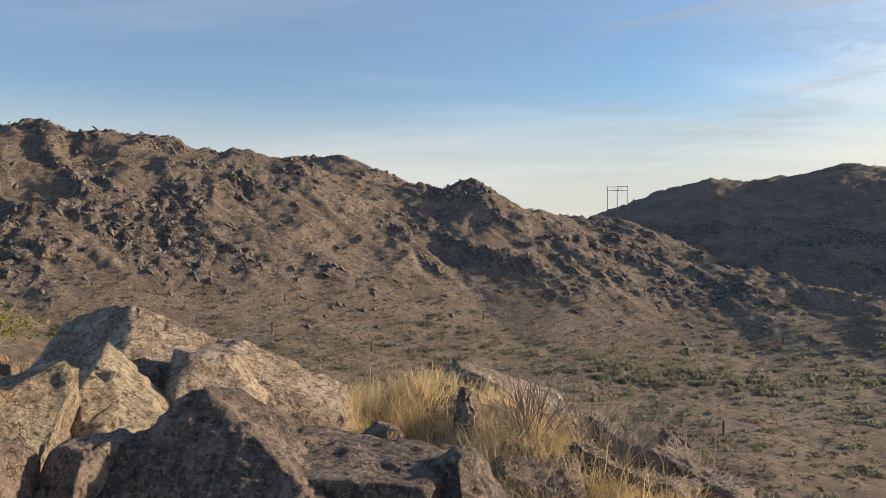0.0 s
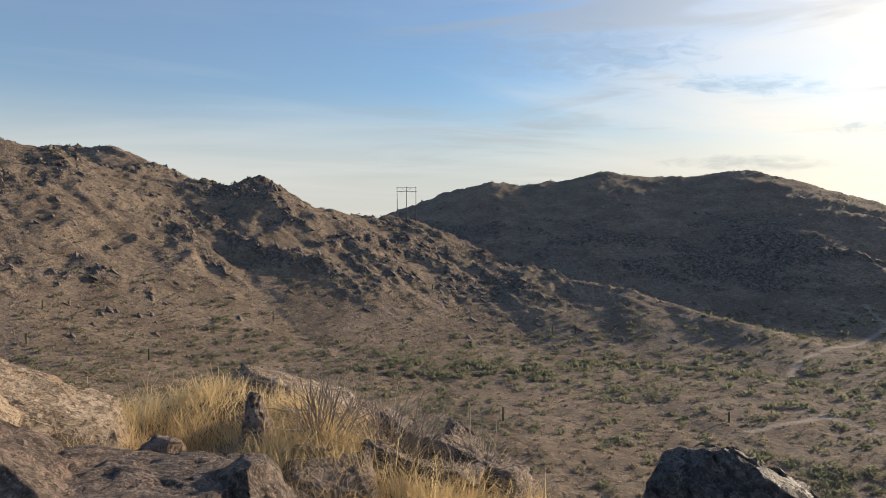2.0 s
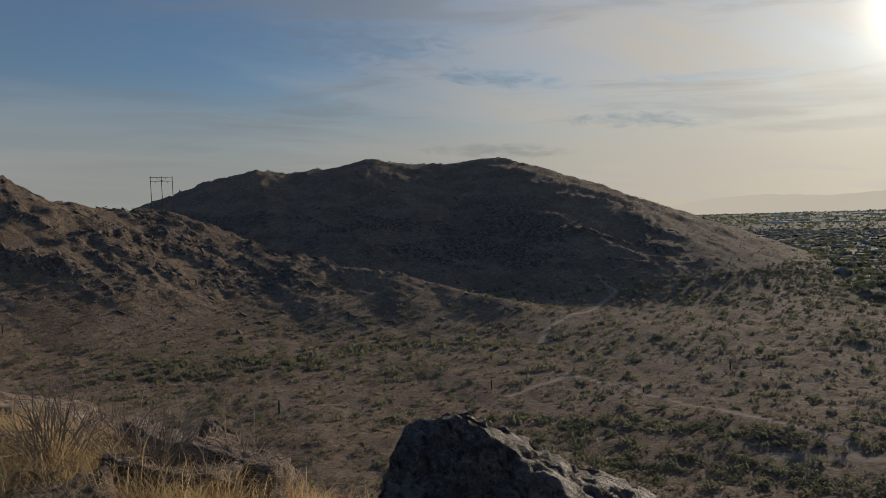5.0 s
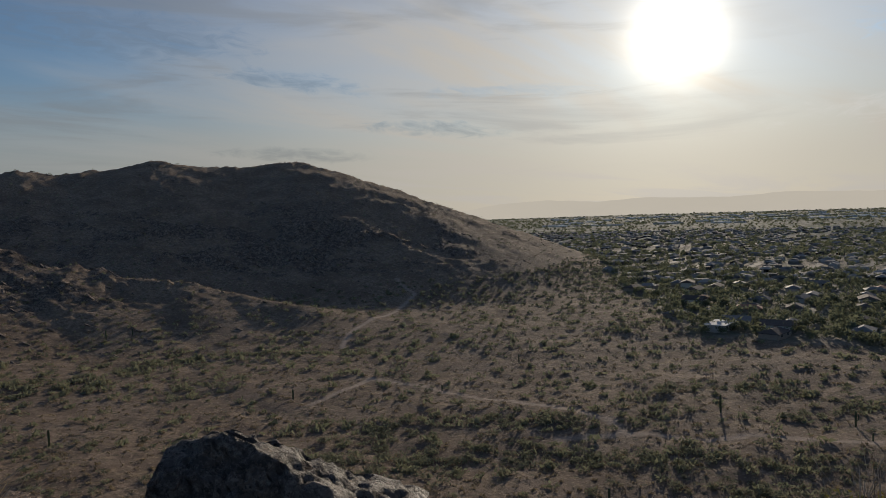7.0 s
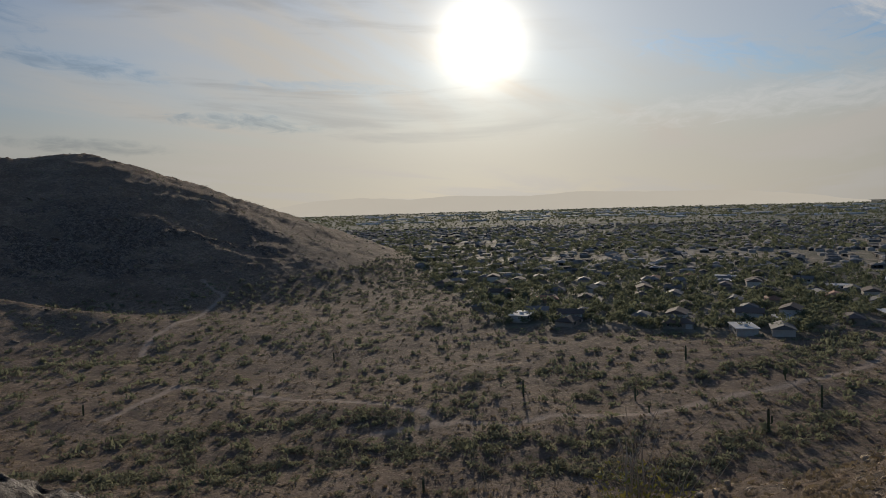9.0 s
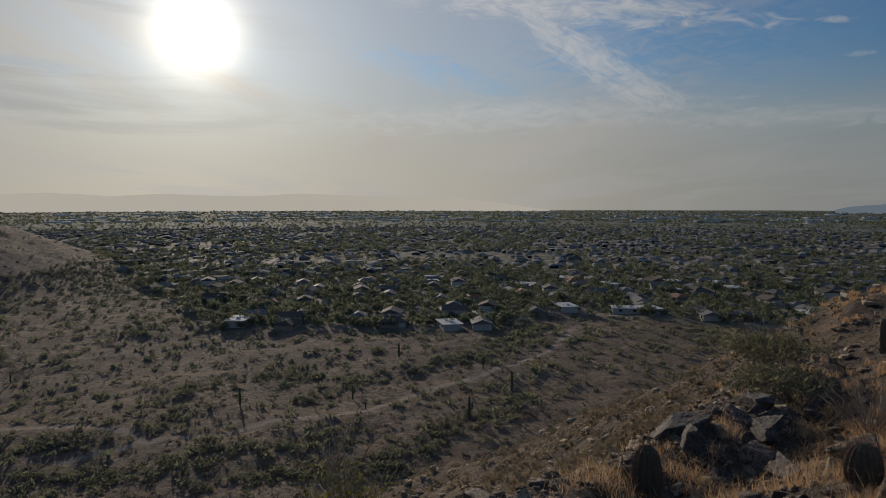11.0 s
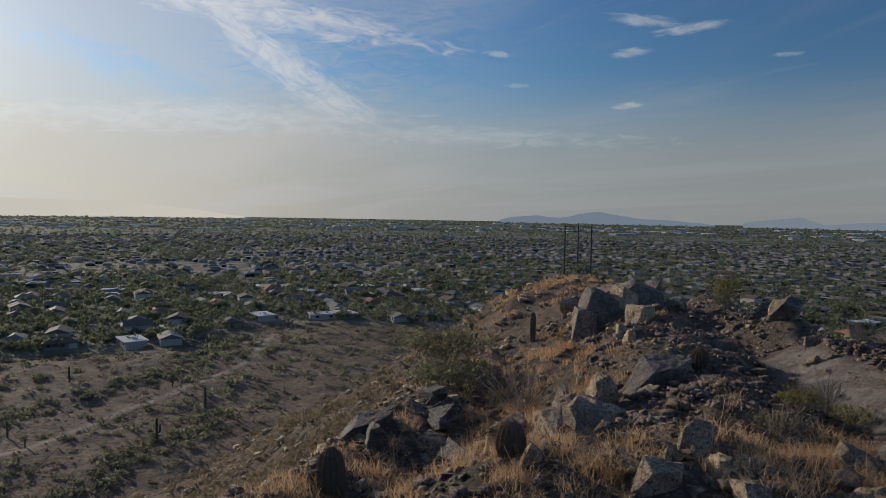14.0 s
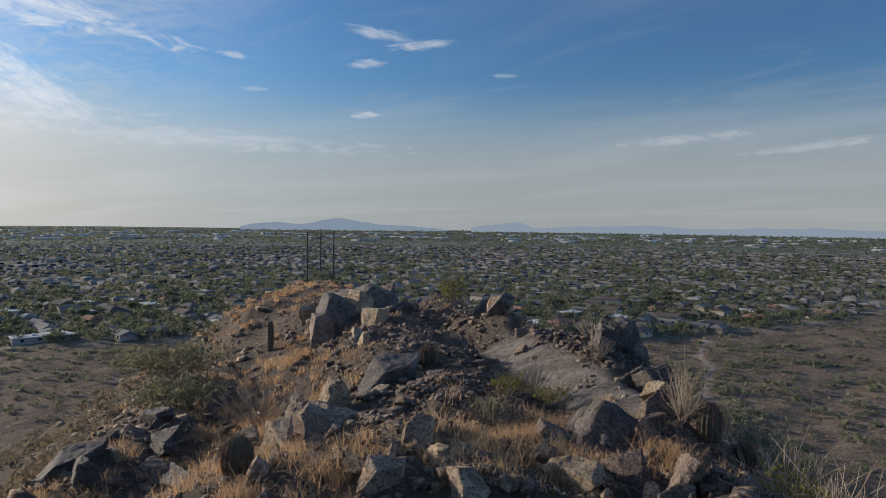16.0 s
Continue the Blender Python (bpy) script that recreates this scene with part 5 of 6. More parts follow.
shrub("creosote_bush", "round green bush on the ridge", "bush", -21, 37, 1.4, 1.0, 18, 1000, 0.06, MAT_SAGE, 19)


# ---- cacti ----
def ribbed(path, radii, ribs, depth):
    """A ribbed column along path, closed at the top."""
    path = [Vector(p) for p in path]
    sides = ribs * 2
    verts, faces = [], []
    for i, p in enumerate(path):
        ahead = (path[min(i + 1, len(path) - 1)] - path[max(i - 1, 0)]).normalized()
        side = Vector((0, 1, 0)).cross(ahead).normalized() if abs(ahead.y) < 0.9 else Vector((1, 0, 0))
        other = ahead.cross(side)
        for k in range(sides):
            a = 2 * math.pi * k / sides
            q = radii[i] * (1 + (depth if k % 2 else -depth))
            verts.append(tuple(p + (side * math.cos(a) + other * math.sin(a)) * q))
    for i in range(len(path) - 1):
        for k in range(sides):
            j = (k + 1) % sides
            faces.append((i * sides + k, i * sides + j, (i + 1) * sides + j, (i + 1) * sides + k))
    faces.append(tuple(range((len(path) - 1) * sides, len(path) * sides)))
    return verts, faces


def saguaro(x, y, tall, arms, seed):
    base = tagged(new("saguaro"), "tall dark green saguaro cactus with arms" if arms else "slim dark green saguaro cactus column", "cactus", "saguaros in the valley")
    base.matrix_basis = pose(x, y, height(x, y) - 0.15, 0, 0, seed * 61 % 360)
    w = (0.10 if tall < 1.5 else 0.17) + 0.02 * tall
    part("trunk", mesh_of("trunk", *ribbed([(0, 0, 0), (0, 0, tall * 0.4), (0, 0, tall * 0.8), (0, 0, tall * 0.96), (0, 0, tall)], [w * 0.8, w, w, w * 0.75, w * 0.3], 11, 0.1), MAT_CACTUS), base)
    for k in range(arms):
        s = 1 if k % 2 else -1
        z0, up = tall * (0.38 + 0.09 * k), tall * (0.28 + 0.05 * (seed % 3))
        part("arm", mesh_of("arm", *ribbed([(s * w * 0.5, 0, z0), (s * (w + 0.35), 0, z0 + 0.1), (s * (w + 0.5), 0, z0 + 0.45), (s * (w + 0.5), 0, z0 + up), (s * (w + 0.5), 0, z0 + up + 0.15)],
                                           [w * 0.5, w * 0.65, w * 0.7, w * 0.6, w * 0.25], 9, 0.1), MAT_CACTUS), base)
    return base


SAGUAROS_NORTH = [(-26, 243, 4.1), (18, 310, 3.1), (73, 293, 3.5), (108, 365, 3.8), (160, 320, 4.5), (172, 318, 3.6), (-63, 249, 3.8), (-65, 278, 3.3), (78, 189, 4.6), (151, 178, 3.7), (191, 145, 2.4), (245, 145, 2.6)]
SAGUAROS_EAST = [(262, 7, 5.7), (203, 53, 5.4), (210, 20, 4.4), (240, 142, 2.8), (132, 57, 3.5), (243, -24, 4.3), (218, -31, 6.6), (190, -15, 6.3), (197, 15, 2.3)]
for k, (x, y, tall) in enumerate(SAGUAROS_NORTH + SAGUAROS_EAST):
    saguaro(x, y, tall, (0, 0, 2, 0, 1)[k % 5] if tall > 4 else 0, k)
stump = saguaro(18.91, -13.57, 1.1, 0, 40)
for piece in stump.children:
    piece.data.materials[0] = MAT_BARK
    piece.matrix_basis = Matrix.Diagonal((0.7, 0.7, 1.0, 1.0))
tagged(stump, "short dark dead cactus stump on the slope", "cactus", "cactus stumps")


def barrel_cactus(x, y, tall, wide, seed, label, red=0.5):
    r = np.random.default_rng(seed)
    base = tagged(new("barrel_cactus"), label, "cactus", "barrel cacti")
    base.matrix_basis = pose(x, y, height(x, y) - 0.04, r.uniform(-6, 6), r.uniform(-6, 6), 0)
    t = np.linspace(0, 1, 9)
    radii = wide * 0.5 * np.clip(np.sin(np.pi * (0.16 + 0.80 * t)) ** 0.45, 0.1, 1) * (1 - 0.5 * (t > 0.99))
    part("body", mesh_of("body", *ribbed([(0, 0, tall * q) for q in t], radii, 16, 0.07), MAT_BARREL), base)
    n = 1500
    a, q = r.integers(0, 16, n) * (2 * np.pi / 16) + r.normal(0, 0.03, n) + np.pi / 16, r.random(n) ** 0.85
    rad = np.interp(q, t, radii) * 1.03
    root = np.stack([rad * np.cos(a), rad * np.sin(a), q * tall], 1)
    way = np.stack([np.cos(a), np.sin(a), 0.5 * (q - 0.25)], 1) + r.normal(0, 0.55, (n, 3))
    way = way / np.linalg.norm(way, axis=1)[:, None] * r.uniform(0.03, 0.07, n)[:, None]
    side = np.cross(way, r.normal(size=(n, 3)))
    side = side / np.linalg.norm(side, axis=1)[:, None] * 0.0022
    v = np.stack([root - side, root + side, root + way], 1).reshape(-1, 3)
    part("spine_cover", mesh_of("spine_cover", v, np.arange(3 * n).reshape(-1, 3), MAT_SPINE), base, "dense reddish brown spines")
    return base


barrel_cactus(8.35, -3.25, 0.68, 0.34, 1, "dark barrel cactus with brown spines among dry grass")
barrel_cactus(6.85, -4.88, 0.46, 0.33, 2, "brown-spined barrel cactus between grey rocks")
barrel_cactus(9.54, -10.86, 0.36, 0.30, 3, "small reddish barrel cactus near the trail")
barrel_cactus(3.24, -8.95, 0.46, 0.28, 4, "tall barrel cactus with red-brown spines beside the crest")
barrel_cactus(8.8, -15.5, 0.55, 0.32, 5, "brown barrel cactus on the trail edge")
barrel_cactus(2.95, -9.35, 0.36, 0.26, 6, "small brown barrel cactus below the crest")


# ---- scrub over valley and hills ----
def bush_template(name, label, tall, spread, leaves, size, mat, seed):
    r = np.random.default_rng(seed)
    base = tagged(new(name), label, "bush", "desert bushes")
    part("branchwork", mesh_of("branchwork", *twigs(r, tall, spread, 8, 0.02, 1), MAT_TWIG), base)
    part("foliage", mesh_of("foliage", *leaf_cloud(r, leaves, (spread, spread, tall * 0.45), size, tall * 0.55, 0.3), mat), base)
    return base


WASHES = [
    [(37, 294), (59, 260), (91, 257), (124, 260), (156, 274), (196, 258), (223, 216)], [(131, 132), (156, 129), (168, 118), (174, 86), (202, 68)],
    [(117, 108), (140, 98), (155, 84), (155, 64), (172, 51)], [(214, 31), (231, 12), (247, 0), (269, -25), (321, -55)],
    [(104, 145), (118, 122), (133, 105), (152, 83), (157, 45), (172, 23)], [(-12, 312), (3, 284), (26, 276), (46, 246), (95, 245), (160, 269)],
    [(210, 82), (239, 63), (235, 17), (270, -29), (301, -79)], [(152, 48), (151, 30), (153, 5), (176, -7), (209, -36)],
    [(40, -105), (62, -140), (90, -170), (120, -215)], [(25, -130), (45, -175), (60, -215)], [(15, -95), (30, -120), (55, -150)], [(85, -250), (120, -290), (160, -310)],
    [(52, -210), (66, -220), (88, -231), (98, -252), (101, -305), (93, -335), (68, -346)], [(114, -353), (76, -414), (66, -446)],
]


def wash(x, y):
    """High along the dry channels, where the larger bushes grow."""
    near = np.min([line_distance(x, y, line) for line in WASHES], axis=0)
    return smooth(near + 3 * flat_noise(x / 12, y / 12, 17), 9, 2) + smooth(flat_noise(x / 45, y / 45, 19), 0.35, 0.8) * 0.35


kinds = [bush_template("desert_bush", "rounded grey-green desert bush", 1.3, 2.0, 620, 0.14, MAT_SAGE, 31), bush_template("desert_bush", "dark olive creosote bush", 1.2, 1.7, 520, 0.14, MAT_CREOSOTE, 32),
         bush_template("desert_bush", "dense green palo verde bush", 2.0, 2.7, 820, 0.16, MAT_GREEN, 33), bush_template("desert_bush", "yellow-green leafy desert bush", 1.1, 1.6, 460, 0.13, MAT_YELLOW_LEAF, 34)]
x, y, z, d, r = many(24000, 35, 20, -178, 85, 420, lambda x, y, z, rocky, tread, u: (z < -20) & (u < 0.07 + 0.75 * wash(x, y) + 0.22 * smooth(-y, 60, 110)) & (tread < 0.1) & (in_city(x, y) < 0.3))
order = np.argsort(d)[:270]
for i, k in enumerate(order):
    src = kinds[(0, 1, 0, 2, 1, 3, 0, 2)[i % 8]]
    s = r.uniform(0.7, 1.35)
    place = pose(x[k], y[k], z[k] - 0.08, 0, 0, r.uniform(0, 360)) @ Matrix.Diagonal((s, s, s, 1))
    if i < 4:
        kinds[i].matrix_basis = pose(x[k], y[k], z[k] - 0.08)
    else:
        copy_thing(src, place)
rest = np.argsort(d)[270:]


def leafy(name, label, x, y, z, seed, tall, spread, leaves, size, mat, category="bushes"):
    """Many bushes in one mesh, from a few leaf clouds."""
    r = np.random.default_rng(seed)
    shapes = []
    for _ in range(8):
        v, f = leaf_cloud(r, leaves, (spread, spread, tall * 0.5), size, tall * 0.5, 0.3)
        shapes.append((v, f))
    places = np.stack([x, y, z - 0.05, r.uniform(0.55, 1.35, len(x)), r.uniform(0, 6, len(x))], 1)
    tagged(new(name, mesh_of(name, *scatter_chunks(places, shapes), mat)), label, category, kind="stuff")


leafy("valley_bushes", "grey-green bushes along the dry washes", x[rest[::2]], y[rest[::2]], z[rest[::2]], 36, 1.3, 2.2, 48, 0.34, MAT_SAGE)
leafy("green_bushes", "green bushes along the dry washes", x[rest[1::2]], y[rest[1::2]], z[rest[1::2]], 41, 1.4, 2.3, 48, 0.34, MAT_GREEN)
bushy = lambda x, y, z, rocky, tread, u: (u < 0.42) & (tread < 0.15) & (in_city(x, y) < 0.3) & (z < 60)
x, y, z, d, r = many(60000, 37, 42, -180, 70, 700, bushy)
leafy("low_scrub", "low brownish scrub dotted over the desert", x, y, z, 38, 0.50, 1.0, 7, 0.38, MAT_BROWN_SCRUB, "scrub")
x, y, z, d, r = many(24000, 39, 42, -66, 190, 950, lambda x, y, z, rocky, tread, u: (u < 0.34) & (z > -56))
leafy("hillside_bushes", "small green bushes scattered over the hillsides", x, y, z, 40, 1.2, 0.9, 18, 0.32, MAT_SAGE)
x, y, z, d, r = many(70000, 43, 10, -180, 150, 1100, lambda x, y, z, rocky, tread, u: (u < (0.18 + 0.5 * wash(x, y)) * smooth(np.hypot(x, y), 140, 420)) & (tread < 0.1) & (in_city(x, y) < 0.4) & (z < -50))
leafy("far_bushes", "dark bushes spread over the far valley floor", x, y, z, 44, 1.3, 2.4, 14, 0.7, MAT_SAGE)
x, y, z, d, r = many(16000, 47, -38, -82, 300, 1100, lambda x, y, z, rocky, tread, u: (u < 0.75 * smooth(np.hypot(x, y), 380, 640)) & (tread < 0.1) & (in_city(x, y) < 0.5) & (z < -48))
leafy("valley_thicket", "dense grey-green bushes towards the town", x, y, z, 48, 1.5, 2.3, 14, 0.75, MAT_GREEN)
x, y, z, d, r = many(9500, 45, 15, -178, 12, 120, lambda x, y, z, rocky, tread, u: (u < 0.7) & (z < -3.5))
leafy("slope_scrub", "dry yellowish scrub on the near slopes", x, y, z, 46, 0.45, 0.55, 24, 0.10, MAT_BROWN_SCRUB, "scrub")

# ---- the town on the plain ----
def house_template(w, l, h, roof_mat, wall_mat, hip, label, seed):
    base = tagged(new("house"), label, "house", "houses at the foot of the hill")
    part("wall", mesh_of("wall", *box(-w / 2, -l / 2, -0.8, w / 2, l / 2, h), wall_mat), base)
    e, rise = 0.6, 0.21 * l
    x0, x1, y0, y1 = -w / 2 - e, w / 2 + e, -l / 2 - e, l / 2 + e
    if rise and hip is not None:
        inset = l * 0.45 if hip else 0.0
        v = [(x0, y0, h), (x1, y0, h), (x1, y1, h), (x0, y1, h), (x0 + inset, 0, h + rise), (x1 - inset, 0, h + rise),
             (x0, y0, h - 0.2), (x1, y0, h - 0.2), (x1, y1, h - 0.2), (x0, y1, h - 0.2)]
        f = [(0, 1, 5, 4), (2, 3, 4, 5), (1, 2, 5), (3, 0, 4), (6, 7, 1, 0), (7, 8, 2, 1), (8, 9, 3, 2), (9, 6, 0, 3), (9, 8, 7, 6)]
        part("roof", mesh_of("roof", v, f, roof_mat), base)
    else:
        part("roof", mesh_of("roof", *merged([box(x0, y0, h, x1, y1, h + 0.35), box(-w * 0.2, -1.0, h + 0.35, -w * 0.2 + 1.6, 0.6, h + 1.3)]), roof_mat), base)
    for k, (px_, side) in enumerate(((-0.3, -1), (0.05, -1), (-0.28, 1), (0.22, 1))):
        y_ = side * (l / 2 + 0.02)
        win = part("window", mesh_of("window", *box(px_ * w - 0.95, y_ - 0.05, 0.85, px_ * w + 0.95, y_ + 0.05, 2.25), MAT_WHITE_WALL), base)
        part("pane", mesh_of("pane", *box(px_ * w - 0.85, y_ - 0.08, 0.95, px_ * w + 0.85, y_ + 0.08, 2.15), MAT_GLASS), win)
    part("garage_door", mesh_of("garage_door", *box(w * 0.24, -l / 2 - 0.06, 0, w * 0.24 + 3.0, -l / 2 + 0.04, 2.2), MAT_WHITE_WALL), base)
    return base


HOUSES = [house_template(13.5, 8.5, 2.6, MAT_ROOF, MAT_WALL, True, "single-storey stucco house with a brown hipped roof", 1),
          house_template(12, 9, 2.6, MAT_GREY_ROOF, MAT_WHITE_WALL, False, "single-storey pale house with a grey gabled roof", 2),
          house_template(14, 8.5, 2.7, MAT_TILE, MAT_WALL, True, "stucco house with a red clay tile roof", 3),
          house_template(11.5, 8.5, 2.6, MAT_GREY_ROOF, MAT_WALL, True, "tan stucco house with a grey hipped roof", 4),
          house_template(15, 9, 2.6, MAT_WHITE_ROOF, MAT_WHITE_WALL, None, "low house with a flat white roof", 5),
          house_template(12, 9, 4.9, MAT_ROOF, MAT_WHITE_WALL, False, "two-storey pale house with a brown gabled roof", 6)]
used = [False] * len(HOUSES)


def put_house(kind, x, y, turn):
    place = pose(x, y, height(x, y) + 0.25, 0, 0, turn)
    if not used[kind]:
        used[kind] = True
        HOUSES[kind].matrix_basis = place
        return HOUSES[kind]
    return copy_thing(HOUSES[kind], place)


put_house(4, 380, -84, 8)
put_house(4, 334, 87, -4)
put_house(2, 137, -461, 20)
put_house(0, 150, -420, 30)
put_house(5, 172, -408, 10)
put_house(1, 326, -31, 0)
put_house(3, 350, -170, 25)
r = np.random.default_rng(60)
lots = []
for row in range(-80, 66):
    y0 = 96 + row * 24
    street = row % 2 == 0
    for col in range(-60, 130):
        x0 = col * 15.5 + (7 if row % 4 < 2 else 0)
        lots.append((x0 + r.uniform(-3, 3), y0 + r.uniform(-3, 3) + (3 if street else -3) + 26 * math.sin(x0 / 170) + 14 * math.sin(x0 / 61 + row / 5), row))
lots = np.array(lots)
az = np.degrees(np.arctan2(-lots[:, 0], lots[:, 1]))
dist = np.hypot(lots[:, 0], lots[:, 1])
keep = (in_city(lots[:, 0], lots[:, 1]) > 0.9) & (np.where(az > 60, az - 360, az) > -185) & (np.where(az > 60, az - 360, az) < -50) & (r.random(len(lots)) < 0.58) & (dist < 1900)
keep &= np.min([np.hypot(lots[:, 0] - a, lots[:, 1] - b) for a, b in ((380, -84), (334, 87), (137, -461), (150, -420), (172, -408), (326, -31), (350, -170))], axis=0) > 14
lots, dist = lots[keep], dist[keep]
order = np.argsort(dist)
for k in order[:230]:
    put_house(int(r.choice([0, 0, 1, 1, 3, 3, 2, 4, 5])), lots[k, 0], lots[k, 1], (0 if lots[k, 2] % 2 else 180) + r.choice([0, 0, 90]) + r.uniform(-14, 14))


def far_houses(rows):
    verts, faces = [], []
    zs = land(rows[:, 0], rows[:, 1])[0]
    q = np.random.default_rng(61)
    for (x, y, _), z in zip(rows, zs):
        w, l, h, rise = q.uniform(4.5, 8), q.uniform(3.2, 5), q.uniform(2.4, 3.2), q.choice([0.3, 1.2, 1.7])
        if q.random() < 0.3:
            w, l = l, w
        k = len(verts)
        verts += [(x - w, y - l, z - 1), (x + w, y - l, z - 1), (x + w, y + l, z - 1), (x - w, y + l, z - 1), (x - w, y - l, z + h), (x + w, y - l, z + h), (x + w, y + l, z + h), (x - w, y + l, z + h)]
        ridge = [(x - w * 0.5, y, z + h + rise), (x + w * 0.5, y, z + h + rise)] if w > l else [(x, y - l * 0.5, z + h + rise), (x, y + l * 0.5, z + h + rise)]
        roof = [(4, 5, 9, 8), (6, 7, 8, 9), (5, 6, 9), (7, 4, 8)] if w > l else [(4, 5, 8), (5, 6, 9, 8), (6, 7, 9), (7, 4, 8, 9)]
        # roofs are islands of their own, so that they take a colour of their own
        faces += [tuple(k + i for i in f) for f in ((0, 1, 5, 4), (1, 2, 6, 5), (2, 3, 7, 6), (3, 0, 4, 7))]
        m = len(verts)
        verts += [(a, b, c + 0.05) for a, b, c in verts[k + 4:k + 8]] + ridge
        faces += [tuple(m + i - 4 for i in f) for f in roof]
    return verts, faces


tagged(new("far_houses", mesh_of("far_houses", *far_houses(lots[order[230:5600]]), MAT_TOWN_HOUSE)), "many low houses of the town on the plain", "houses", kind="stuff")


def streets():
    for row in range(-32, 29, 2):
        y0 = 96 + row * 24 + 12
        xs = np.arange(-200, 1500, 30.0)
        ok = (in_city(xs, np.full_like(xs, y0)) > 0.9) & (np.hypot(xs, y0) < 1400)
        xs = xs[ok]
        if len(xs) < 4:
            continue
        ys = y0 + 5 * np.sin(xs / 160 + row)
        z = np.maximum(land(xs, ys - 4)[0], land(xs, ys + 4)[0]) + 0.30
        v = np.concatenate([np.stack([xs, ys - 4, z], 1), np.stack([xs, ys + 4, z], 1)])
        n = len(xs)
        f = np.array([(i, i + 1, n + i + 1, n + i) for i in range(n - 1) if xs[i + 1] - xs[i] < 31])
        tagged(new("road", mesh_of("road", v, f, MAT_STREET)), "straight residential street of the town", "road", kind="structure")


streets()


# ---- trees of the town ----
def tree_template(label, tall, spread, leaves, mat, seed):
    q = np.random.default_rng(seed)
    base = tagged(new("tree"), label, "tree", "town trees")
    limbs = [tube([(0, 0, -0.4), (0.1, 0, tall * 0.25), (0, 0.1, tall * 0.55)], [0.28, 0.2, 0.12], 6, False)]
    for k in range(5):
        a = k * 1.26 + q.uniform(0, 0.6)
        limbs.append(tube([(0, 0, tall * 0.3), (math.cos(a) * spread * 0.3, math.sin(a) * spread * 0.3, tall * 0.5), (math.cos(a) * spread * 0.7, math.sin(a) * spread * 0.7, tall * 0.7)], [0.13, 0.09, 0.04], 4, False))
    part("trunk", mesh_of("trunk", *merged(limbs), MAT_BARK), base)
    part("crown", mesh_of("crown", *leaf_cloud(q, leaves, (spread, spread, tall * 0.40), 0.34, tall * 0.60, 0.35), mat), base)
    return base


def palm_template():
    base = tagged(new("palm_tree"), "tall thin fan palm above the roofs", "palm tree", "town palms")
    part("trunk", mesh_of("trunk", *tube([(0, 0, -0.4), (0.1, 0, 6), (0.2, 0.1, 13)], [0.25, 0.19, 0.17], 6), MAT_BARK), base)
    v, f = leaf_cloud(np.random.default_rng(7), 130, (1.5, 1.5, 1.2), 0.4, 13.2, 0.2)
    part("crown", mesh_of("crown", v, f, MAT_TREE), base)
    return base


TREES = [tree_template("round dark green tree between the houses", 5.5, 3.2, 700, MAT_TREE, 71), tree_template("broad green tree between the houses", 6.8, 4.2, 900, MAT_TREE, 72),
         tree_template("pale green mesquite tree near the houses", 4.4, 3.0, 560, MAT_GREEN, 73)]
q = np.random.default_rng(74)
n = 28000
a, d = np.radians(q.uniform(-184, -52, n)), 300 * (2600 / 300) ** q.random(n)
x, y = -np.sin(a) * d, np.cos(a) * d
close = 300 + 420 * q.random(n // 10) ** 0.8
x[:n // 10], y[:n // 10] = -np.sin(a[:n // 10]) * close, np.cos(a[:n // 10]) * close
d = np.hypot(x, y)
thin = q.random(n) < np.where(d < 900, 0.92, 1.0)
ok = thin & (in_city(x, y) > 0.8) & ((fbm(x, y, 120, 3, 75) > -0.45) | (d < 600))
x, y, d = x[ok], y[ok], d[ok]
z = land(x, y)[0]
near_trees = np.flatnonzero(d < 640)
near_trees = near_trees[q.permutation(len(near_trees))]
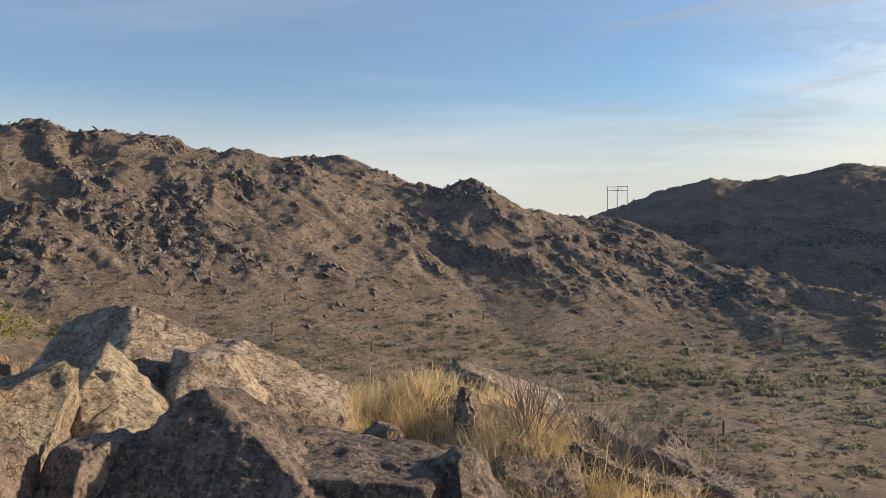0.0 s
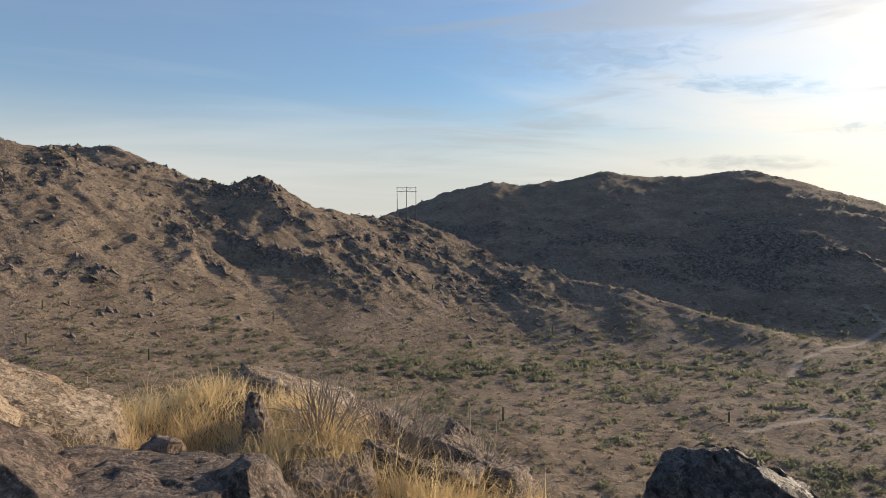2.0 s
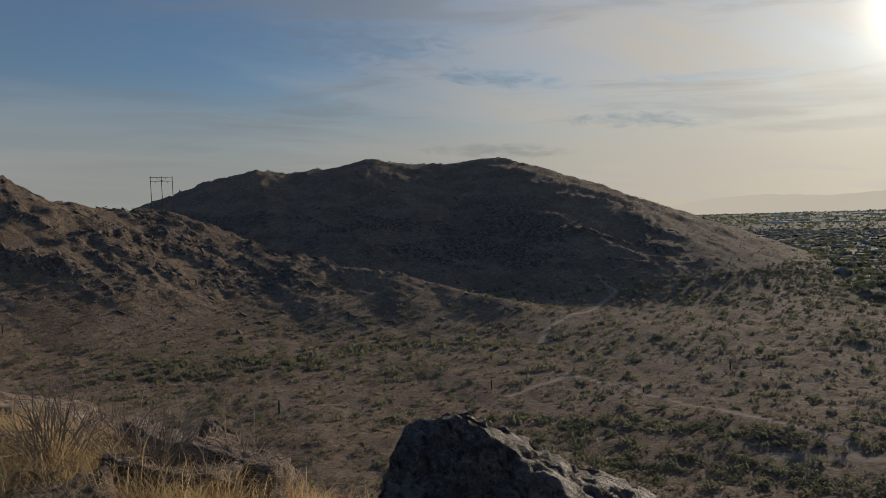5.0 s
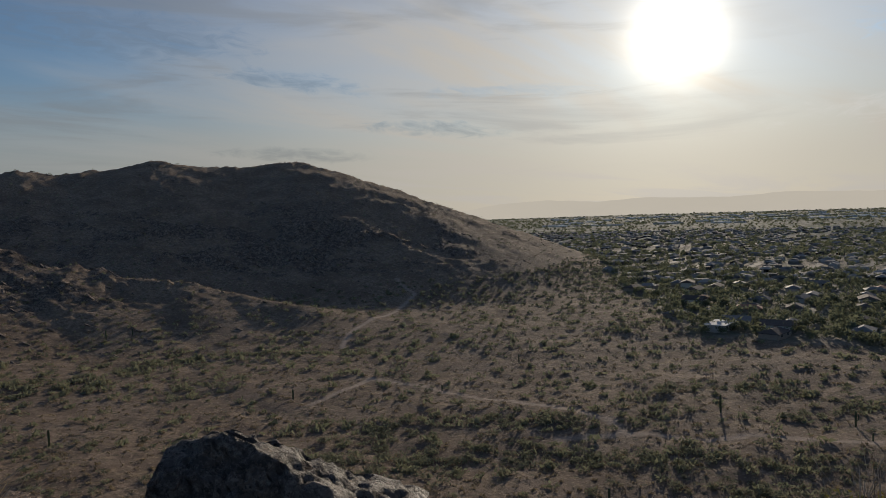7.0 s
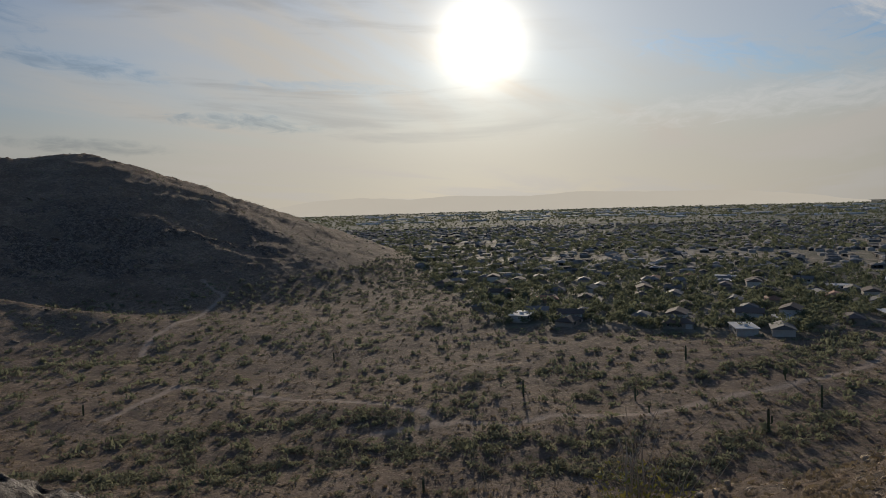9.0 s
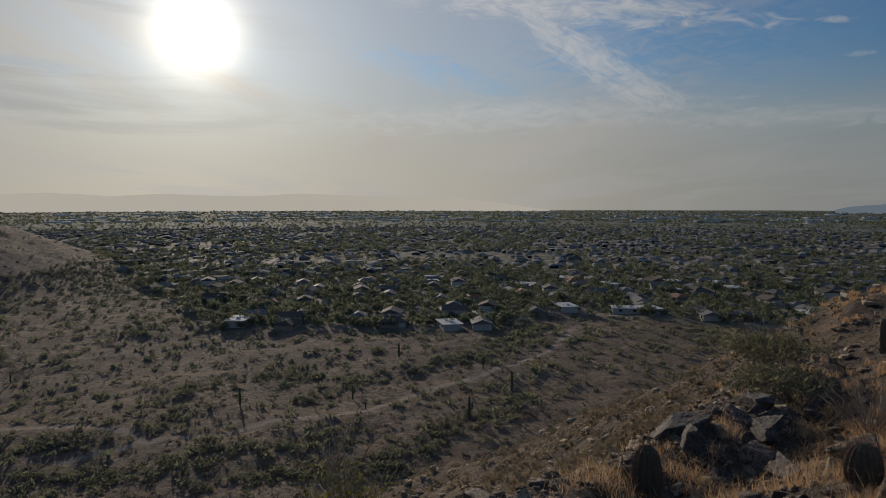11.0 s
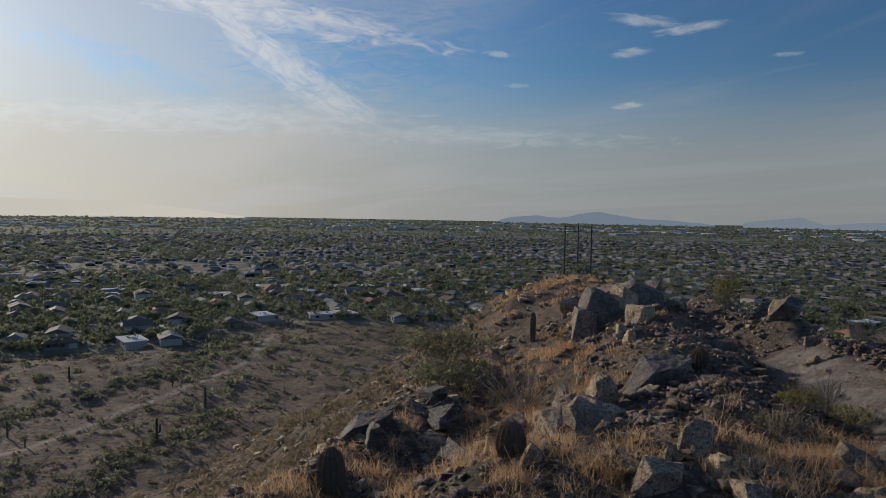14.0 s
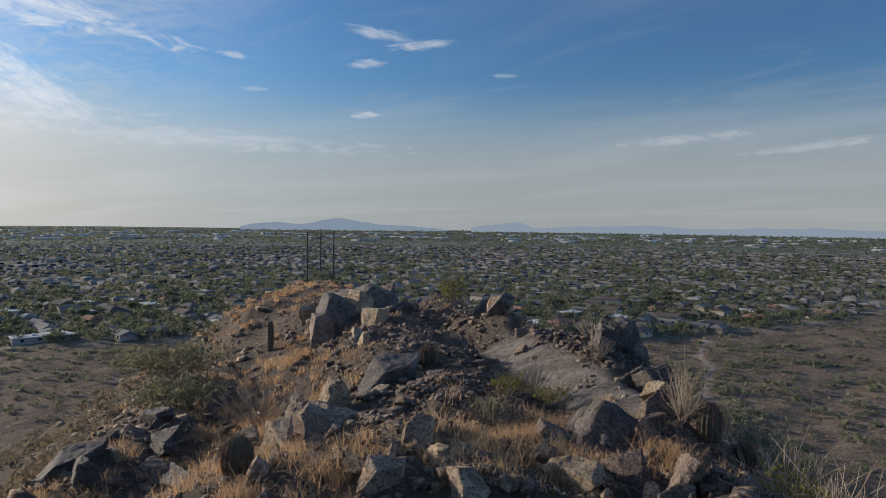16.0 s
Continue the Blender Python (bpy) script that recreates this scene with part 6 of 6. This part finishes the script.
for i, k in enumerate(near_trees[:270]):
    s = q.uniform(0.6, 1.2)
    place = pose(x[k], y[k], z[k], 0, 0, q.uniform(0, 360)) @ Matrix.Diagonal((s, s, s, 1))
    if i < 3:
        TREES[i].matrix_basis = pose(x[k], y[k], z[k])
    else:
        copy_thing(TREES[(0, 1, 2, 0, 0, 2)[i % 6]], place)
palm = palm_template()
palm.matrix_basis = pose(520, -60, height(520, -60))
for k in range(26):
    pa, pd = radians(q.uniform(-176, -74)), q.uniform(480, 1100)
    px, py = -math.sin(pa) * pd, math.cos(pa) * pd
    copy_thing(palm, pose(px, py, height(px, py), 0, 0, q.uniform(0, 360)))
mid = np.concatenate([near_trees[270:], np.flatnonzero((d >= 640) & (d < 900))])
mid = mid[np.arange(len(mid)) % 4 > 0]
far = np.flatnonzero(d >= 900)
leafy("town_trees", "dense dark green trees between the houses", x[mid], y[mid], z[mid], 76, 5.2, 3.2, 44, 0.82, MAT_TREE, "trees")
leafy("far_town_trees", "dark tree tops of the far town", x[far], y[far], z[far], 77, 5.5, 4.0, 13, 1.9, MAT_TREE, "trees")

# ---- far sheds with pale roofs ----
shapes, n = [], 340
a, d = q.uniform(-182, -62, n), q.choice([2600.0, 3000.0, 3600.0], n) + q.uniform(-300, 300, n)
for az_, dd in zip(a, d):
    h = heading(az_)
    w, l, t = q.uniform(10, 50), q.uniform(6, 16), q.uniform(3, 7)
    shapes.append(box(h.x * dd - l, h.y * dd - w, -73, h.x * dd + l, h.y * dd + w, -70 + t))
tagged(new("far_sheds", mesh_of("far_sheds", *merged(shapes), MAT_SHED)), "pale warehouse roofs far out on the plain", "warehouses", kind="stuff")
n = 9000
a, d = np.radians(q.uniform(-184, -56, n)), q.uniform(2400, 4800, n)
x, y = -np.sin(a) * d, np.cos(a) * d
ok = in_city(x, y) > 0.7
x, y = x[ok], y[ok]
leafy("horizon_trees", "dark tree tops out to the horizon", x, y, land(x, y)[0], 78, 5.0, 9.0, 8, 3.6, MAT_TREE, "trees")
